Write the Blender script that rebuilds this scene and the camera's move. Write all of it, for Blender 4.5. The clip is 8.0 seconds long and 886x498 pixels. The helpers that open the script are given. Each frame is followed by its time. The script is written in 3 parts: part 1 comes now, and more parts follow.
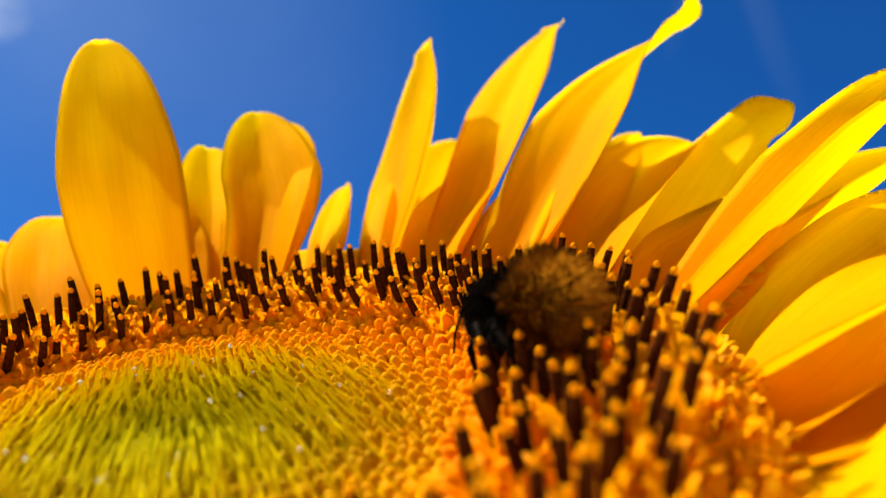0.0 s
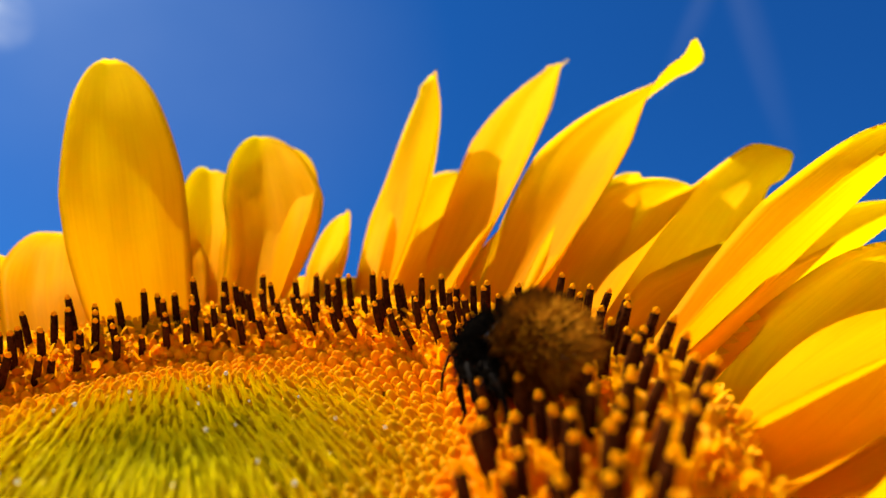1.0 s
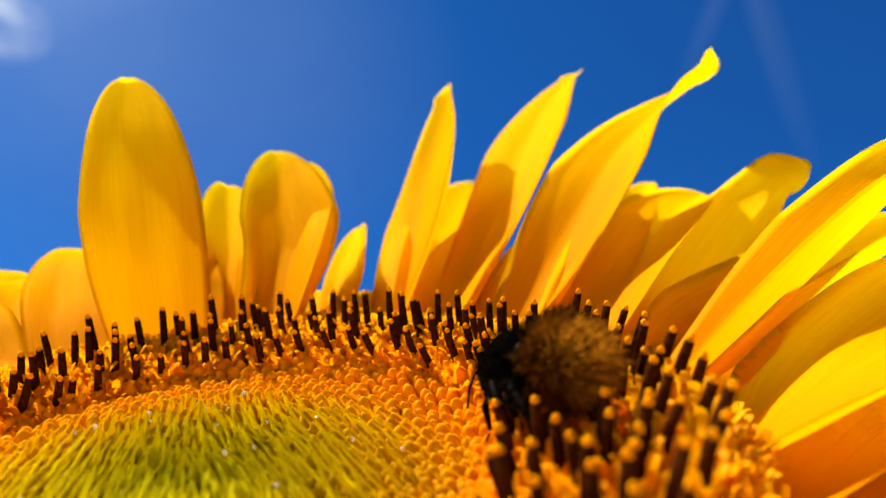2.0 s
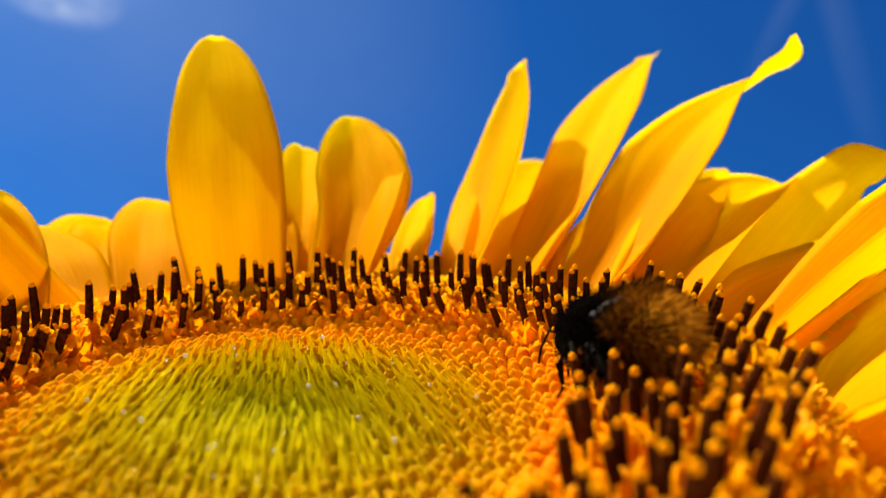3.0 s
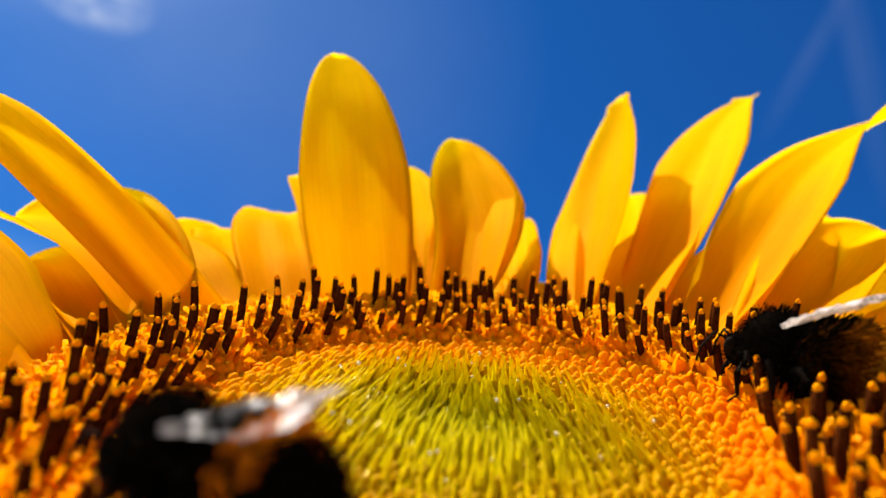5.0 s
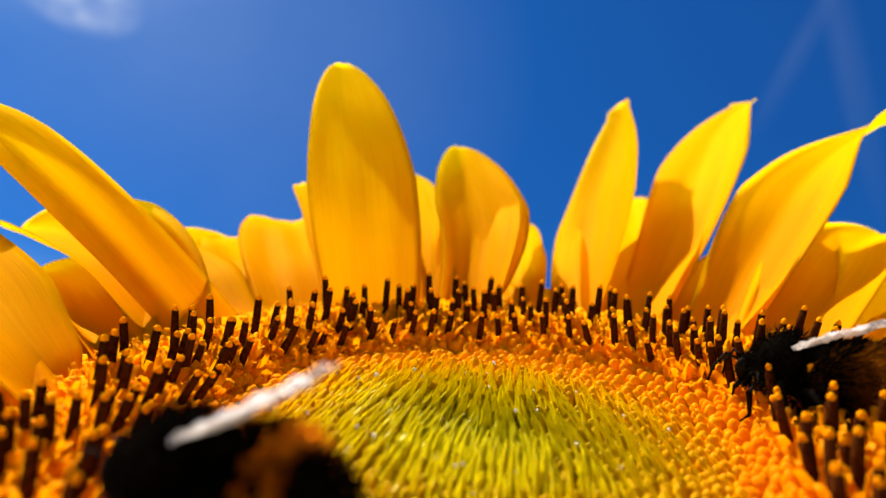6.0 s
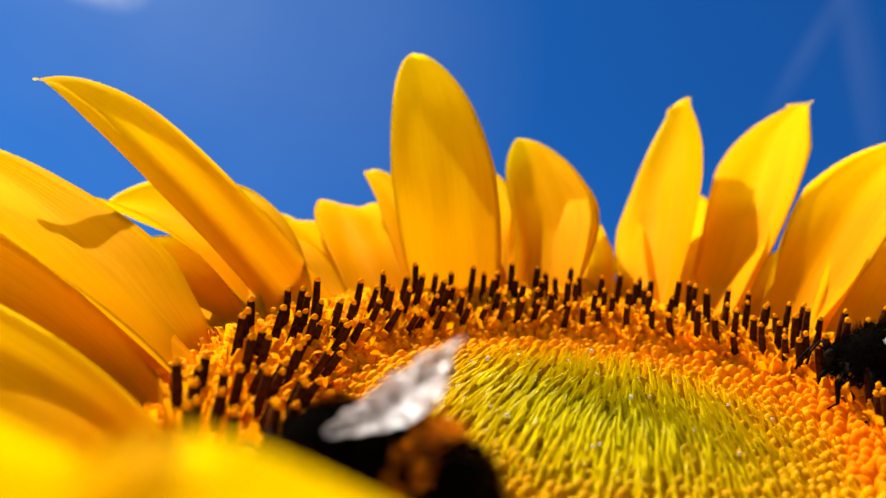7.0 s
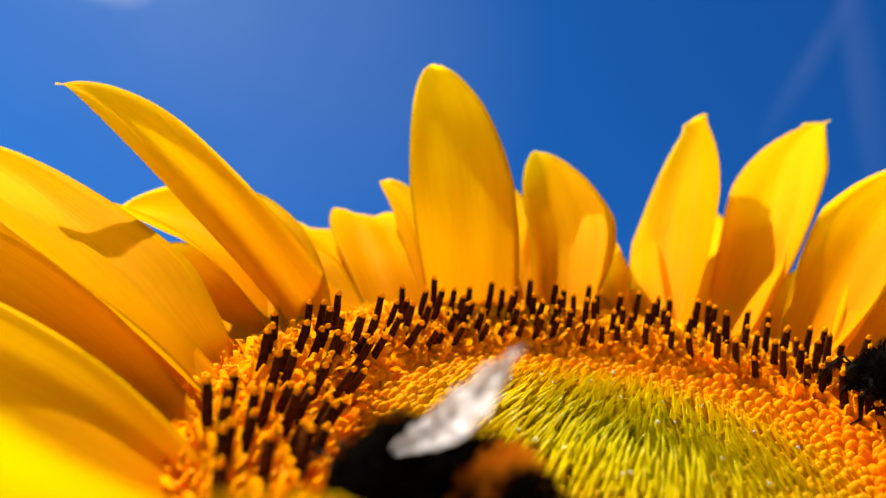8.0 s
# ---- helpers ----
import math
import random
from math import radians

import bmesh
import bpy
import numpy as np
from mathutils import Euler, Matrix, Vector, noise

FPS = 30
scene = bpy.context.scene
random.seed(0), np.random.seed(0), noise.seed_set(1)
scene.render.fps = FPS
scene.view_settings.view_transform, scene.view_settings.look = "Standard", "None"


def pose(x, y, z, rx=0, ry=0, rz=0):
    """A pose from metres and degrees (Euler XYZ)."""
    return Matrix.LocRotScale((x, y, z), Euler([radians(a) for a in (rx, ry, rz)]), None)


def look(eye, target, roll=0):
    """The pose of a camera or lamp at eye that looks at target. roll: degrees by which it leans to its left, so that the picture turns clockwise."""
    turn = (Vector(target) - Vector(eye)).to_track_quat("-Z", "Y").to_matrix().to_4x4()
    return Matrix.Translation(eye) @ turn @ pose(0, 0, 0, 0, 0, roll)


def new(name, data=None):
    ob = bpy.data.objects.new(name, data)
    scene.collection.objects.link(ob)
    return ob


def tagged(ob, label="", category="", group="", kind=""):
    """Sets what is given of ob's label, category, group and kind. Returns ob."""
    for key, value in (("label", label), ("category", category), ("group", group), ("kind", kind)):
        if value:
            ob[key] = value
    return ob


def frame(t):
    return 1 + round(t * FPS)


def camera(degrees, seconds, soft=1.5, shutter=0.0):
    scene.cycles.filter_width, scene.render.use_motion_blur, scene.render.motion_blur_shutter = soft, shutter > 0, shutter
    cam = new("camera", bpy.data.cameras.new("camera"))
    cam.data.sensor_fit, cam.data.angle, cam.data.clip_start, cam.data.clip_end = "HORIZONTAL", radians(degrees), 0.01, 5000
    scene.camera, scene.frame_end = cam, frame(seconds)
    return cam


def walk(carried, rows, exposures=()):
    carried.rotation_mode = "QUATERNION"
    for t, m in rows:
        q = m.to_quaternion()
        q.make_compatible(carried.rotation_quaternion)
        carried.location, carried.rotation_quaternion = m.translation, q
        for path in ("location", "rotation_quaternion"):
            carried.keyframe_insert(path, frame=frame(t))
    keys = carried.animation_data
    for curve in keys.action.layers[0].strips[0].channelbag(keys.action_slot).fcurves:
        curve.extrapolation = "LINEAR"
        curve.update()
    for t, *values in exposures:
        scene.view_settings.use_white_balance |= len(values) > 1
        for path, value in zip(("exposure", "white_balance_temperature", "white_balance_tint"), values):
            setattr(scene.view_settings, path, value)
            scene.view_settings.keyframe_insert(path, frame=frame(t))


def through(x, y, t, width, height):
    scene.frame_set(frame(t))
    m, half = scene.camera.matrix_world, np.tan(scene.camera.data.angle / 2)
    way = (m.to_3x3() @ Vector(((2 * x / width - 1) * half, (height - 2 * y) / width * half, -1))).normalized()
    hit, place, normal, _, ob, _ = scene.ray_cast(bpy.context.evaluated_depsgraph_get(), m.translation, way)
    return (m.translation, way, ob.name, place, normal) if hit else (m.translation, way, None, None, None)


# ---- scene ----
# All building numbers below are in centimetres in the flower's own space: the disc's
# middle is the origin, z is the disc's axis. CM turns them into metres.
CM = 0.01
FLOWER = pose(0, 0, 1.55, 32, 0, 0)
HEART = -0.55  # the florets' whorls start a little below the disc's middle


def spot(x, y, z, rx=0, ry=0, rz=0):
    """A pose in the flower's space, in centimetres and degrees."""
    return pose(x * CM, y * CM, z * CM, rx, ry, rz)


# ---- camera and its walk ----
cam = camera(60.0, 8.0, 1.5)
cam.data.dof.use_dof = True
cam.data.dof.focus_distance = 0.090
cam.data.dof.aperture_fstop = 23.0
PATH = [
    (0, 2.634, -6.472, 2.273, 78.11, 2.52, 2.16),
    (0.5, 2.673, -6.477, 2.247, 78.10, 3.45, 1.91),
    (1, 2.547, -6.501, 2.389, 80.05, 0.06, 2.09),
    (1.2, 2.490, -6.537, 2.498, 80.94, -1.29, 1.74),
    (2.3, 2.571, -6.466, 2.529, 80.02, 1.34, 4.12),
    (2.5, 2.531, -6.472, 2.449, 79.68, 1.13, 4.90),
    (2.8, 2.375, -6.559, 2.385, 79.02, -1.13, 5.89),
    (3, 2.236, -6.785, 2.280, 79.31, -2.14, 7.33),
    (3.2, 2.022, -6.862, 2.096, 78.62, -2.57, 9.24),
    (3.5, 1.754, -7.029, 2.197, 78.54, -2.93, 10.09),
    (3.8, 1.327, -7.158, 2.257, 79.42, -3.67, 10.51),
    (4, 1.113, -7.197, 2.247, 79.31, -3.87, 10.62),
    (5.3, 0.510, -7.270, 2.165, 81.52, -5.54, 8.02),
    (5.5, 0.471, -7.366, 2.387, 81.63, -5.28, 7.74),
    (5.8, 0.309, -7.356, 2.306, 81.11, -5.57, 7.90),
    (6, 0.296, -7.402, 2.296, 81.09, -5.15, 8.03),
    (6.5, 0.086, -7.498, 2.232, 80.47, -5.33, 8.39),
    (6.8, -0.386, -7.814, 2.352, 80.41, -6.35, 7.68),
    (7, -0.878, -7.966, 2.272, 80.01, -6.92, 8.55),
    (7.2, -1.223, -8.171, 2.421, 80.37, -7.03, 9.04),
    (7.5, -1.369, -8.144, 2.269, 80.33, -8.12, 9.10),
    (7.8, -1.227, -7.937, 2.318, 80.24, -8.44, 8.50),
    (8, -1.214, -7.935, 2.382, 80.24, -8.27, 8.67),
]
walk(cam, [(t, FLOWER @ spot(*row)) for t, *row in PATH])

# ---- world, sun, exposure ----
SUN = (FLOWER.to_3x3() @ Vector((-0.48, 0.60, 0.64))).normalized()
SUN_EL, SUN_AZ = math.asin(SUN.z), math.atan2(SUN.x, SUN.y)
world = bpy.data.worlds.new("sky")
scene.world = world
world.use_nodes = True
wn, wl = world.node_tree.nodes, world.node_tree.links
sky = wn.new("ShaderNodeTexSky")
sky.sky_type, sky.sun_disc = "NISHITA", False
sky.sun_elevation, sky.sun_rotation = SUN_EL, SUN_AZ
sky.air_density, sky.dust_density, sky.ozone_density, sky.altitude = 1.0, 1.1, 3.0, 300
deep = wn.new("ShaderNodeMix")
deep.data_type, deep.blend_type = "RGBA", "MULTIPLY"
deep.inputs[0].default_value, deep.inputs[7].default_value = 1.0, (0.09, 0.56, 1.24, 1)
wl.new(sky.outputs[0], deep.inputs[6])
# white haze low over the horizon and a pale glow round the sun
# brightened, mostly out of view, to fill the shade on the petals
heading = wn.new("ShaderNodeTexCoord").outputs["Generated"]
height = wn.new("ShaderNodeSeparateXYZ")
wl.new(heading, height.inputs[0])
low = wn.new("ShaderNodeMapRange")
low.interpolation_type = "SMOOTHSTEP"
low.inputs["From Min"].default_value, low.inputs["From Max"].default_value = 0.30, 0.04
wl.new(height.outputs["Z"], low.inputs["Value"])
toward = wn.new("ShaderNodeVectorMath")
toward.operation = "DOT_PRODUCT"
toward.inputs[1].default_value = SUN
wl.new(heading, toward.inputs[0])
glow = wn.new("ShaderNodeMapRange")
glow.interpolation_type = "SMOOTHSTEP"
glow.inputs["From Min"].default_value, glow.inputs["From Max"].default_value = 0.80, 1.02
wl.new(toward.outputs["Value"], glow.inputs["Value"])
pale = wn.new("ShaderNodeMath")
pale.operation = "MAXIMUM"
wl.new(low.outputs[0], pale.inputs[0])
wl.new(glow.outputs[0], pale.inputs[1])
air = wn.new("ShaderNodeMix")
air.data_type = "RGBA"
wl.new(pale.outputs[0], air.inputs[0])
wl.new(deep.outputs[2], air.inputs[6])
fill_haze = wn.new("ShaderNodeMix")
fill_haze.data_type, fill_haze.blend_type = "RGBA", "MULTIPLY"
fill_haze.inputs[0].default_value, fill_haze.inputs[7].default_value = 1.0, (3.0, 2.8, 2.6, 1)
wl.new(sky.outputs[0], fill_haze.inputs[6])
wl.new(fill_haze.outputs[2], air.inputs[7])
wl.new(air.outputs[2], wn["Background"].inputs[0])
wn["Background"].inputs[1].default_value = 0.0345
sun = new("sun", bpy.data.lights.new("sun", "SUN"))
sun.data.energy, sun.data.angle, sun.data.color = 4.7, radians(0.6), (1.0, 0.93, 0.82)
sun.matrix_world = look(SUN * 20, (0, 0, 0))
scene.view_settings.exposure = 1.32


# ---- materials ----
class Nodes:
    """A small helper that adds nodes to a material and links them."""

    def __init__(self, name):
        self.mat = bpy.data.materials.new(name)
        self.mat.use_nodes = True
        self.tree = self.mat.node_tree
        self.tree.nodes.clear()
        self.out = self.add("ShaderNodeOutputMaterial")

    def add(self, kind, **values):
        node = self.tree.nodes.new(kind)
        for key, value in values.items():
            socket = node.inputs.get(key.replace("_", " "))
            if isinstance(value, bpy.types.NodeSocket):
                self.tree.links.new(value, socket)
            else:
                socket.default_value = value
        return node

    def link(self, a, b):
        self.tree.links.new(a, b)

    def noise(self, scale, detail=3.0, rough=0.55, vector=None, stretch=None):
        coords = vector or self.add("ShaderNodeTexCoord").outputs["Object"]
        if stretch:
            coords = self.add("ShaderNodeMapping", Vector=coords, Scale=stretch).outputs[0]
        return self.add("ShaderNodeTexNoise", Vector=coords, Scale=scale, Detail=detail, Roughness=rough).outputs[0]

    def ramp(self, fac, *stops):
        node = self.add("ShaderNodeValToRGB", Fac=fac)
        band = node.color_ramp
        while len(band.elements) < len(stops):
            band.elements.new(0.5)
        for el, (at, colour) in zip(band.elements, stops):
            el.position, el.color = at, (*colour, 1)
        return node.outputs[0]

    def mix(self, fac, a, b, blend="MIX"):
        node = self.tree.nodes.new("ShaderNodeMix")
        node.data_type, node.blend_type = "RGBA", blend
        for socket, value in ((node.inputs[0], fac), (node.inputs[6], a), (node.inputs[7], b)):
            if isinstance(value, bpy.types.NodeSocket):
                self.tree.links.new(value, socket)
            else:
                socket.default_value = value if isinstance(value, float) else (*value, 1)
        return node.outputs[2]

    def bump(self, height, strength, distance):
        return self.add("ShaderNodeBump", Height=height, Strength=strength, Distance=distance).outputs[0]

    def done(self, shader):
        self.link(shader, self.out.inputs[0])
        return self.mat


def plain(name, dark, light, scale, rough=0.6, bump=0.3, depth=0.0003, spec=0.4, spread=0.15):
    """A surface whose colour wanders between two tones, from noise and from piece to piece."""
    n = Nodes(name)
    grain = n.noise(scale)
    rnd = n.add("ShaderNodeObjectInfo").outputs["Random"]
    fac = n.add("ShaderNodeMath", Value=grain)
    fac.operation = "MULTIPLY_ADD"
    fac.inputs[1].default_value = 1.0 - spread
    n.link(rnd, n.add("ShaderNodeMath").inputs[0])
    scaled = n.tree.nodes[-1]
    scaled.operation = "MULTIPLY"
    scaled.inputs[1].default_value = spread
    n.link(scaled.outputs[0], fac.inputs[2])
    colour = n.ramp(fac.outputs[0], (0.3, dark), (0.7, light))
    b = n.add("ShaderNodeBsdfPrincipled", Base_Color=colour, Roughness=rough, Normal=n.bump(grain, bump, depth))
    b.inputs["Specular IOR Level"].default_value = spec
    return n.done(b.outputs[0])


def petal_material():
    n = Nodes("petal")
    uv = n.add("ShaderNodeUVMap").outputs[0]
    info = n.add("ShaderNodeObjectInfo").outputs["Random"]
    veins = n.noise(9.0, 4.0, 0.6, uv, (5.0, 0.35, 1.0))
    soft = n.noise(70.0, 2.0)
    along = n.add("ShaderNodeSeparateXYZ", Vector=uv).outputs[1]
    base = n.ramp(along, (0.0, (0.90, 0.36, 0.0)), (0.4, (0.93, 0.49, 0.0)), (1.0, (0.94, 0.55, 0.0)))
    tone = n.ramp(veins, (0.3, (0.90, 0.84, 0.7)), (0.7, (1.0, 1.0, 1.0)))
    colour = n.mix(0.8, base, tone, "MULTIPLY")
    colour = n.mix(0.25, colour, n.ramp(soft, (0.35, (0.85, 0.72, 0.5)), (0.65, (1.0, 1.0, 1.0))), "MULTIPLY")
    colour = n.mix(0.12, colour, n.ramp(info, (0.0, (0.8, 0.7, 0.5)), (1.0, (1, 1, 1))), "MULTIPLY")
    normal = n.bump(veins, 0.25, 0.0004)
    matt = n.add("ShaderNodeBsdfDiffuse", Color=colour, Normal=normal)
    gloss = n.add("ShaderNodeBsdfGlossy", Color=(1.0, 0.8, 0.3, 1), Roughness=0.5, Normal=normal)
    front = n.add("ShaderNodeMixShader", Fac=0.006)
    n.link(matt.outputs[0], front.inputs[1])
    n.link(gloss.outputs[0], front.inputs[2])
    warm = n.ramp(along, (0.0, (0.95, 0.63, 0.0)), (0.5, (0.93, 0.79, 0.0)), (1.0, (0.92, 0.86, 0.0)))
    through_colour = n.mix(0.8, warm, tone, "MULTIPLY")
    back = n.add("ShaderNodeBsdfTranslucent", Color=through_colour, Normal=normal)
    both = n.add("ShaderNodeMixShader", Fac=0.66)
    n.link(front.outputs[0], both.inputs[1])
    n.link(back.outputs[0], both.inputs[2])
    return n.done(both.outputs[0])


def disc_material(name, stops, through=0.25, rough=0.45, spread=0.25, shine=0.01, grit=0.3):
    """Plant tissue whose colour changes with the distance from the disc's middle."""
    n = Nodes(name)
    place = n.add("ShaderNodeNewGeometry").outputs["Position"]
    far = n.add("ShaderNodeVectorMath")
    far.operation = "DISTANCE"
    n.link(place, far.inputs[0])
    far.inputs[1].default_value = FLOWER @ Vector((0, HEART * CM, -0.4 * CM))
    wander = n.noise(900.0, 2.0, 0.5, place)
    add = n.add("ShaderNodeMath")
    add.operation = "MULTIPLY_ADD"
    n.link(far.outputs["Value"], add.inputs[0])
    add.inputs[1].default_value = 1 / (5 * CM)
    jitter = n.add("ShaderNodeMath")
    jitter.operation = "MULTIPLY_ADD"
    n.link(wander, jitter.inputs[0])
    jitter.inputs[1].default_value, jitter.inputs[2].default_value = spread, -spread / 2
    n.link(jitter.outputs[0], add.inputs[2])
    colour = n.ramp(add.outputs[0], *stops)
    fine = n.noise(2600.0, 2.0, 0.6, place)
    colour = n.mix(grit, colour, n.ramp(fine, (0.3, (0.6, 0.5, 0.35)), (0.65, (1, 1, 1))), "MULTIPLY")
    normal = n.bump(fine, 0.3, 0.0001)
    matt = n.add("ShaderNodeBsdfDiffuse", Color=colour, Normal=normal)
    gloss = n.add("ShaderNodeBsdfGlossy", Color=(1.0, 0.9, 0.6, 1), Roughness=rough, Normal=normal)
    skin = n.add("ShaderNodeMixShader", Fac=shine)
    n.link(matt.outputs[0], skin.inputs[1])
    n.link(gloss.outputs[0], skin.inputs[2])
    glow = n.add("ShaderNodeBsdfTranslucent", Color=colour)
    both = n.add("ShaderNodeMixShader", Fac=through)
    n.link(skin.outputs[0], both.inputs[1])
    n.link(glow.outputs[0], both.inputs[2])
    return n.done(both.outputs[0])


def fur_material(name, dark, light, through):
    """Hair: matt, and lit through by the sun behind it."""
    n = Nodes(name)
    colour = n.ramp(n.noise(2200.0), (0.3, dark), (0.7, light))
    matt = n.add("ShaderNodeBsdfDiffuse", Color=colour)
    glow = n.add("ShaderNodeBsdfTranslucent", Color=colour)
    both = n.add("ShaderNodeMixShader", Fac=through)
    n.link(matt.outputs[0], both.inputs[1])
    n.link(glow.outputs[0], both.inputs[2])
    return n.done(both.outputs[0])


PETAL = petal_material()
BUD = disc_material("bud", through=0.14, stops=((0.0, (0.30, 0.22, 0.001)), (0.25, (0.42, 0.25, 0.0)), (0.42, (0.66, 0.30, 0.0)), (0.58, (0.84, 0.30, 0.0))), shine=0.004)
BRACT = disc_material("bract", ((0.0, (0.50, 0.45, 0.003)), (0.22, (0.74, 0.61, 0.001)), (0.44, (0.90, 0.62, 0.0)), (0.58, (0.88, 0.44, 0.0))), 0.48, 0.22, 0.16, 0.014)
COROLLA = disc_material("corolla", ((0.50, (0.86, 0.29, 0.0)), (0.62, (0.90, 0.33, 0.0)), (0.78, (0.92, 0.36, 0.0)), (0.94, (0.90, 0.42, 0.002))), 0.42, 0.5, 0.2, 0.004, 0.1)
BED = disc_material("bed", ((0.0, (0.126, 0.126, 0.004)), (0.3, (0.324, 0.180, 0.002)), (0.56, (0.720, 0.198, 0.0)), (0.85, (0.774, 0.306, 0.0))), 0.0, 0.7)
ANTHER = plain("anther", (0.014, 0.0034, 0.0008), (0.075, 0.018, 0.003), 1800, 0.7, 0.4, 0.0001, 0.0)
POLLEN = plain("pollen", (0.70, 0.19, 0.001), (0.88, 0.34, 0.002), 2500, 0.9, 0.8, 0.0002, 0.0)
GREEN = plain("green_leaf", (0.030, 0.070, 0.012), (0.075, 0.14, 0.022), 120, 0.55, 0.4, 0.0006, 0.4)
STEM = plain("stem", (0.06, 0.11, 0.025), (0.12, 0.18, 0.04), 90, 0.6, 0.5, 0.0008, 0.3)
BLACK_FUR = fur_material("black_fur", (0.0012, 0.0010, 0.0008), (0.006, 0.0045, 0.003), 0.1)
BROWN_FUR = fur_material("brown_fur", (0.09, 0.026, 0.001), (0.25, 0.074, 0.003), 0.5)
DARK_BROWN_FUR = fur_material("dark_brown_fur", (0.030, 0.010, 0.001), (0.085, 0.028, 0.003), 0.4)
GOLD_RIM_FUR = fur_material("gold_rim_fur", (0.26, 0.095, 0.004), (0.60, 0.25, 0.012), 0.6)
ORANGE_FUR = fur_material("orange_fur", (0.36, 0.085, 0.002), (0.70, 0.22, 0.006), 0.4)
CHITIN = plain("chitin", (0.004, 0.003, 0.002), (0.012, 0.008, 0.005), 900, 0.7, 0.2, 0.0001, 0.02)
# unseen ground, made pale so that it bounces light up to the petals
BOUNCE_GROUND = plain("bounce_ground", (0.42, 0.34, 0.21), (0.54, 0.45, 0.30), 6, 0.9, 0.6, 0.03, 0.1)


def wing_material():
    n = Nodes("wing")
    veins = n.add("ShaderNodeTexVoronoi", Vector=n.add("ShaderNodeTexCoord").outputs["Object"], Scale=420.0)
    veins.feature = "DISTANCE_TO_EDGE"
    edge = n.ramp(veins.outputs[0], (0.0, (0, 0, 0)), (0.08, (1, 1, 1)))
    film = n.add("ShaderNodeBsdfPrincipled", Base_Color=n.mix(edge, (0.10, 0.06, 0.03), (0.80, 0.77, 0.76)), Roughness=0.30, Normal=n.bump(n.noise(500.0), 0.9, 0.0009))
    film.inputs["Specular IOR Level"].default_value = 0.45
    milk = n.add("ShaderNodeBsdfTranslucent", Color=(0.78, 0.75, 0.72, 1))
    clear = n.add("ShaderNodeBsdfTransparent", Color=(0.9, 0.87, 0.84, 1))
    both = n.add("ShaderNodeMixShader", Fac=0.4)
    n.link(film.outputs[0], both.inputs[1])
    n.link(milk.outputs[0], both.inputs[2])
    last = n.add("ShaderNodeMixShader", Fac=0.36)
    n.link(both.outputs[0], last.inputs[1])
    n.link(clear.outputs[0], last.inputs[2])
    return n.done(last.outputs[0])


WING = wing_material()


def nectar_material():
    n = Nodes("nectar")
    b = n.add("ShaderNodeBsdfPrincipled", Base_Color=(0.95, 0.9, 0.7, 1), Roughness=0.06)
    b.inputs["Specular IOR Level"].default_value = 1.0
    b.inputs["Transmission Weight"].default_value = 0.6
    return n.done(b.outputs[0])


NECTAR = nectar_material()


def cloud_material(name, scale, stretch, low, high, bright):
    """Thin vapour: white that fades out towards the edge and in the gaps of a noise."""
    n = Nodes(name)
    place = n.add("ShaderNodeTexCoord").outputs["Generated"]
    wisps = n.noise(scale, 4.0, 0.5, place, stretch)
    centre = n.add("ShaderNodeVectorMath")
    centre.operation = "DISTANCE"
    n.link(n.add("ShaderNodeMapping", Vector=place, Scale=(1, 1, 0)).outputs[0], centre.inputs[0])
    centre.inputs[1].default_value = (0.5, 0.5, 0.0)
    fade = n.ramp(centre.outputs["Value"], (0.05, (1, 1, 1)), (0.5, (0, 0, 0)))
    dense = n.mix(1.0, n.ramp(wisps, (low, (0, 0, 0)), (high, (1, 1, 1))), fade, "MULTIPLY")
    dense = n.mix(1.0, dense, (bright, bright, bright), "MULTIPLY")
    # the vapour glows by itself in place of sunlight on it
    white = n.add("ShaderNodeEmission", Color=(0.80, 0.88, 1.0, 1), Strength=0.42)
    clear = n.add("ShaderNodeBsdfTransparent")
    both = n.add("ShaderNodeMixShader", Fac=dense)
    n.link(clear.outputs[0], both.inputs[1])
    n.link(white.outputs[0], both.inputs[2])
    return n.done(both.outputs[0])


PUFF = cloud_material("cloud_puff", 3.5, (1, 1, 0), 0.30, 0.65, 1.0)
HAZE = cloud_material("cloud_haze", 1.6, (1, 1, 0), 0.1, 0.9, 0.16)
WISP = cloud_material("cloud_wisp", 2.0, (1.0, 0.4, 0), 0.1, 0.9, 0.06)


# ---- building helpers ----
def mesh_of(name, bm, *materials, smooth=True):
    data = bpy.data.meshes.new(name)
    bm.transform(Matrix.Scale(CM, 4))
    bm.normal_update()
    bm.to_mesh(data)
    bm.free()
    for m in materials:
        data.materials.append(m)
    if smooth:
        data.shade_smooth()
    return data


def hang(name, data, parent, m=None, label="", kind=""):
    """Links a mesh as a part under a thing or part."""
    ob = new(name, data)
    ob.parent = parent
    if m is not None:
        ob.matrix_basis = m
    return tagged(ob, label, kind=kind)


def part(name, bm, material, parent, label="", kind="", m=None):
    return hang(name, mesh_of(name, bm, material), parent, m, label, kind)


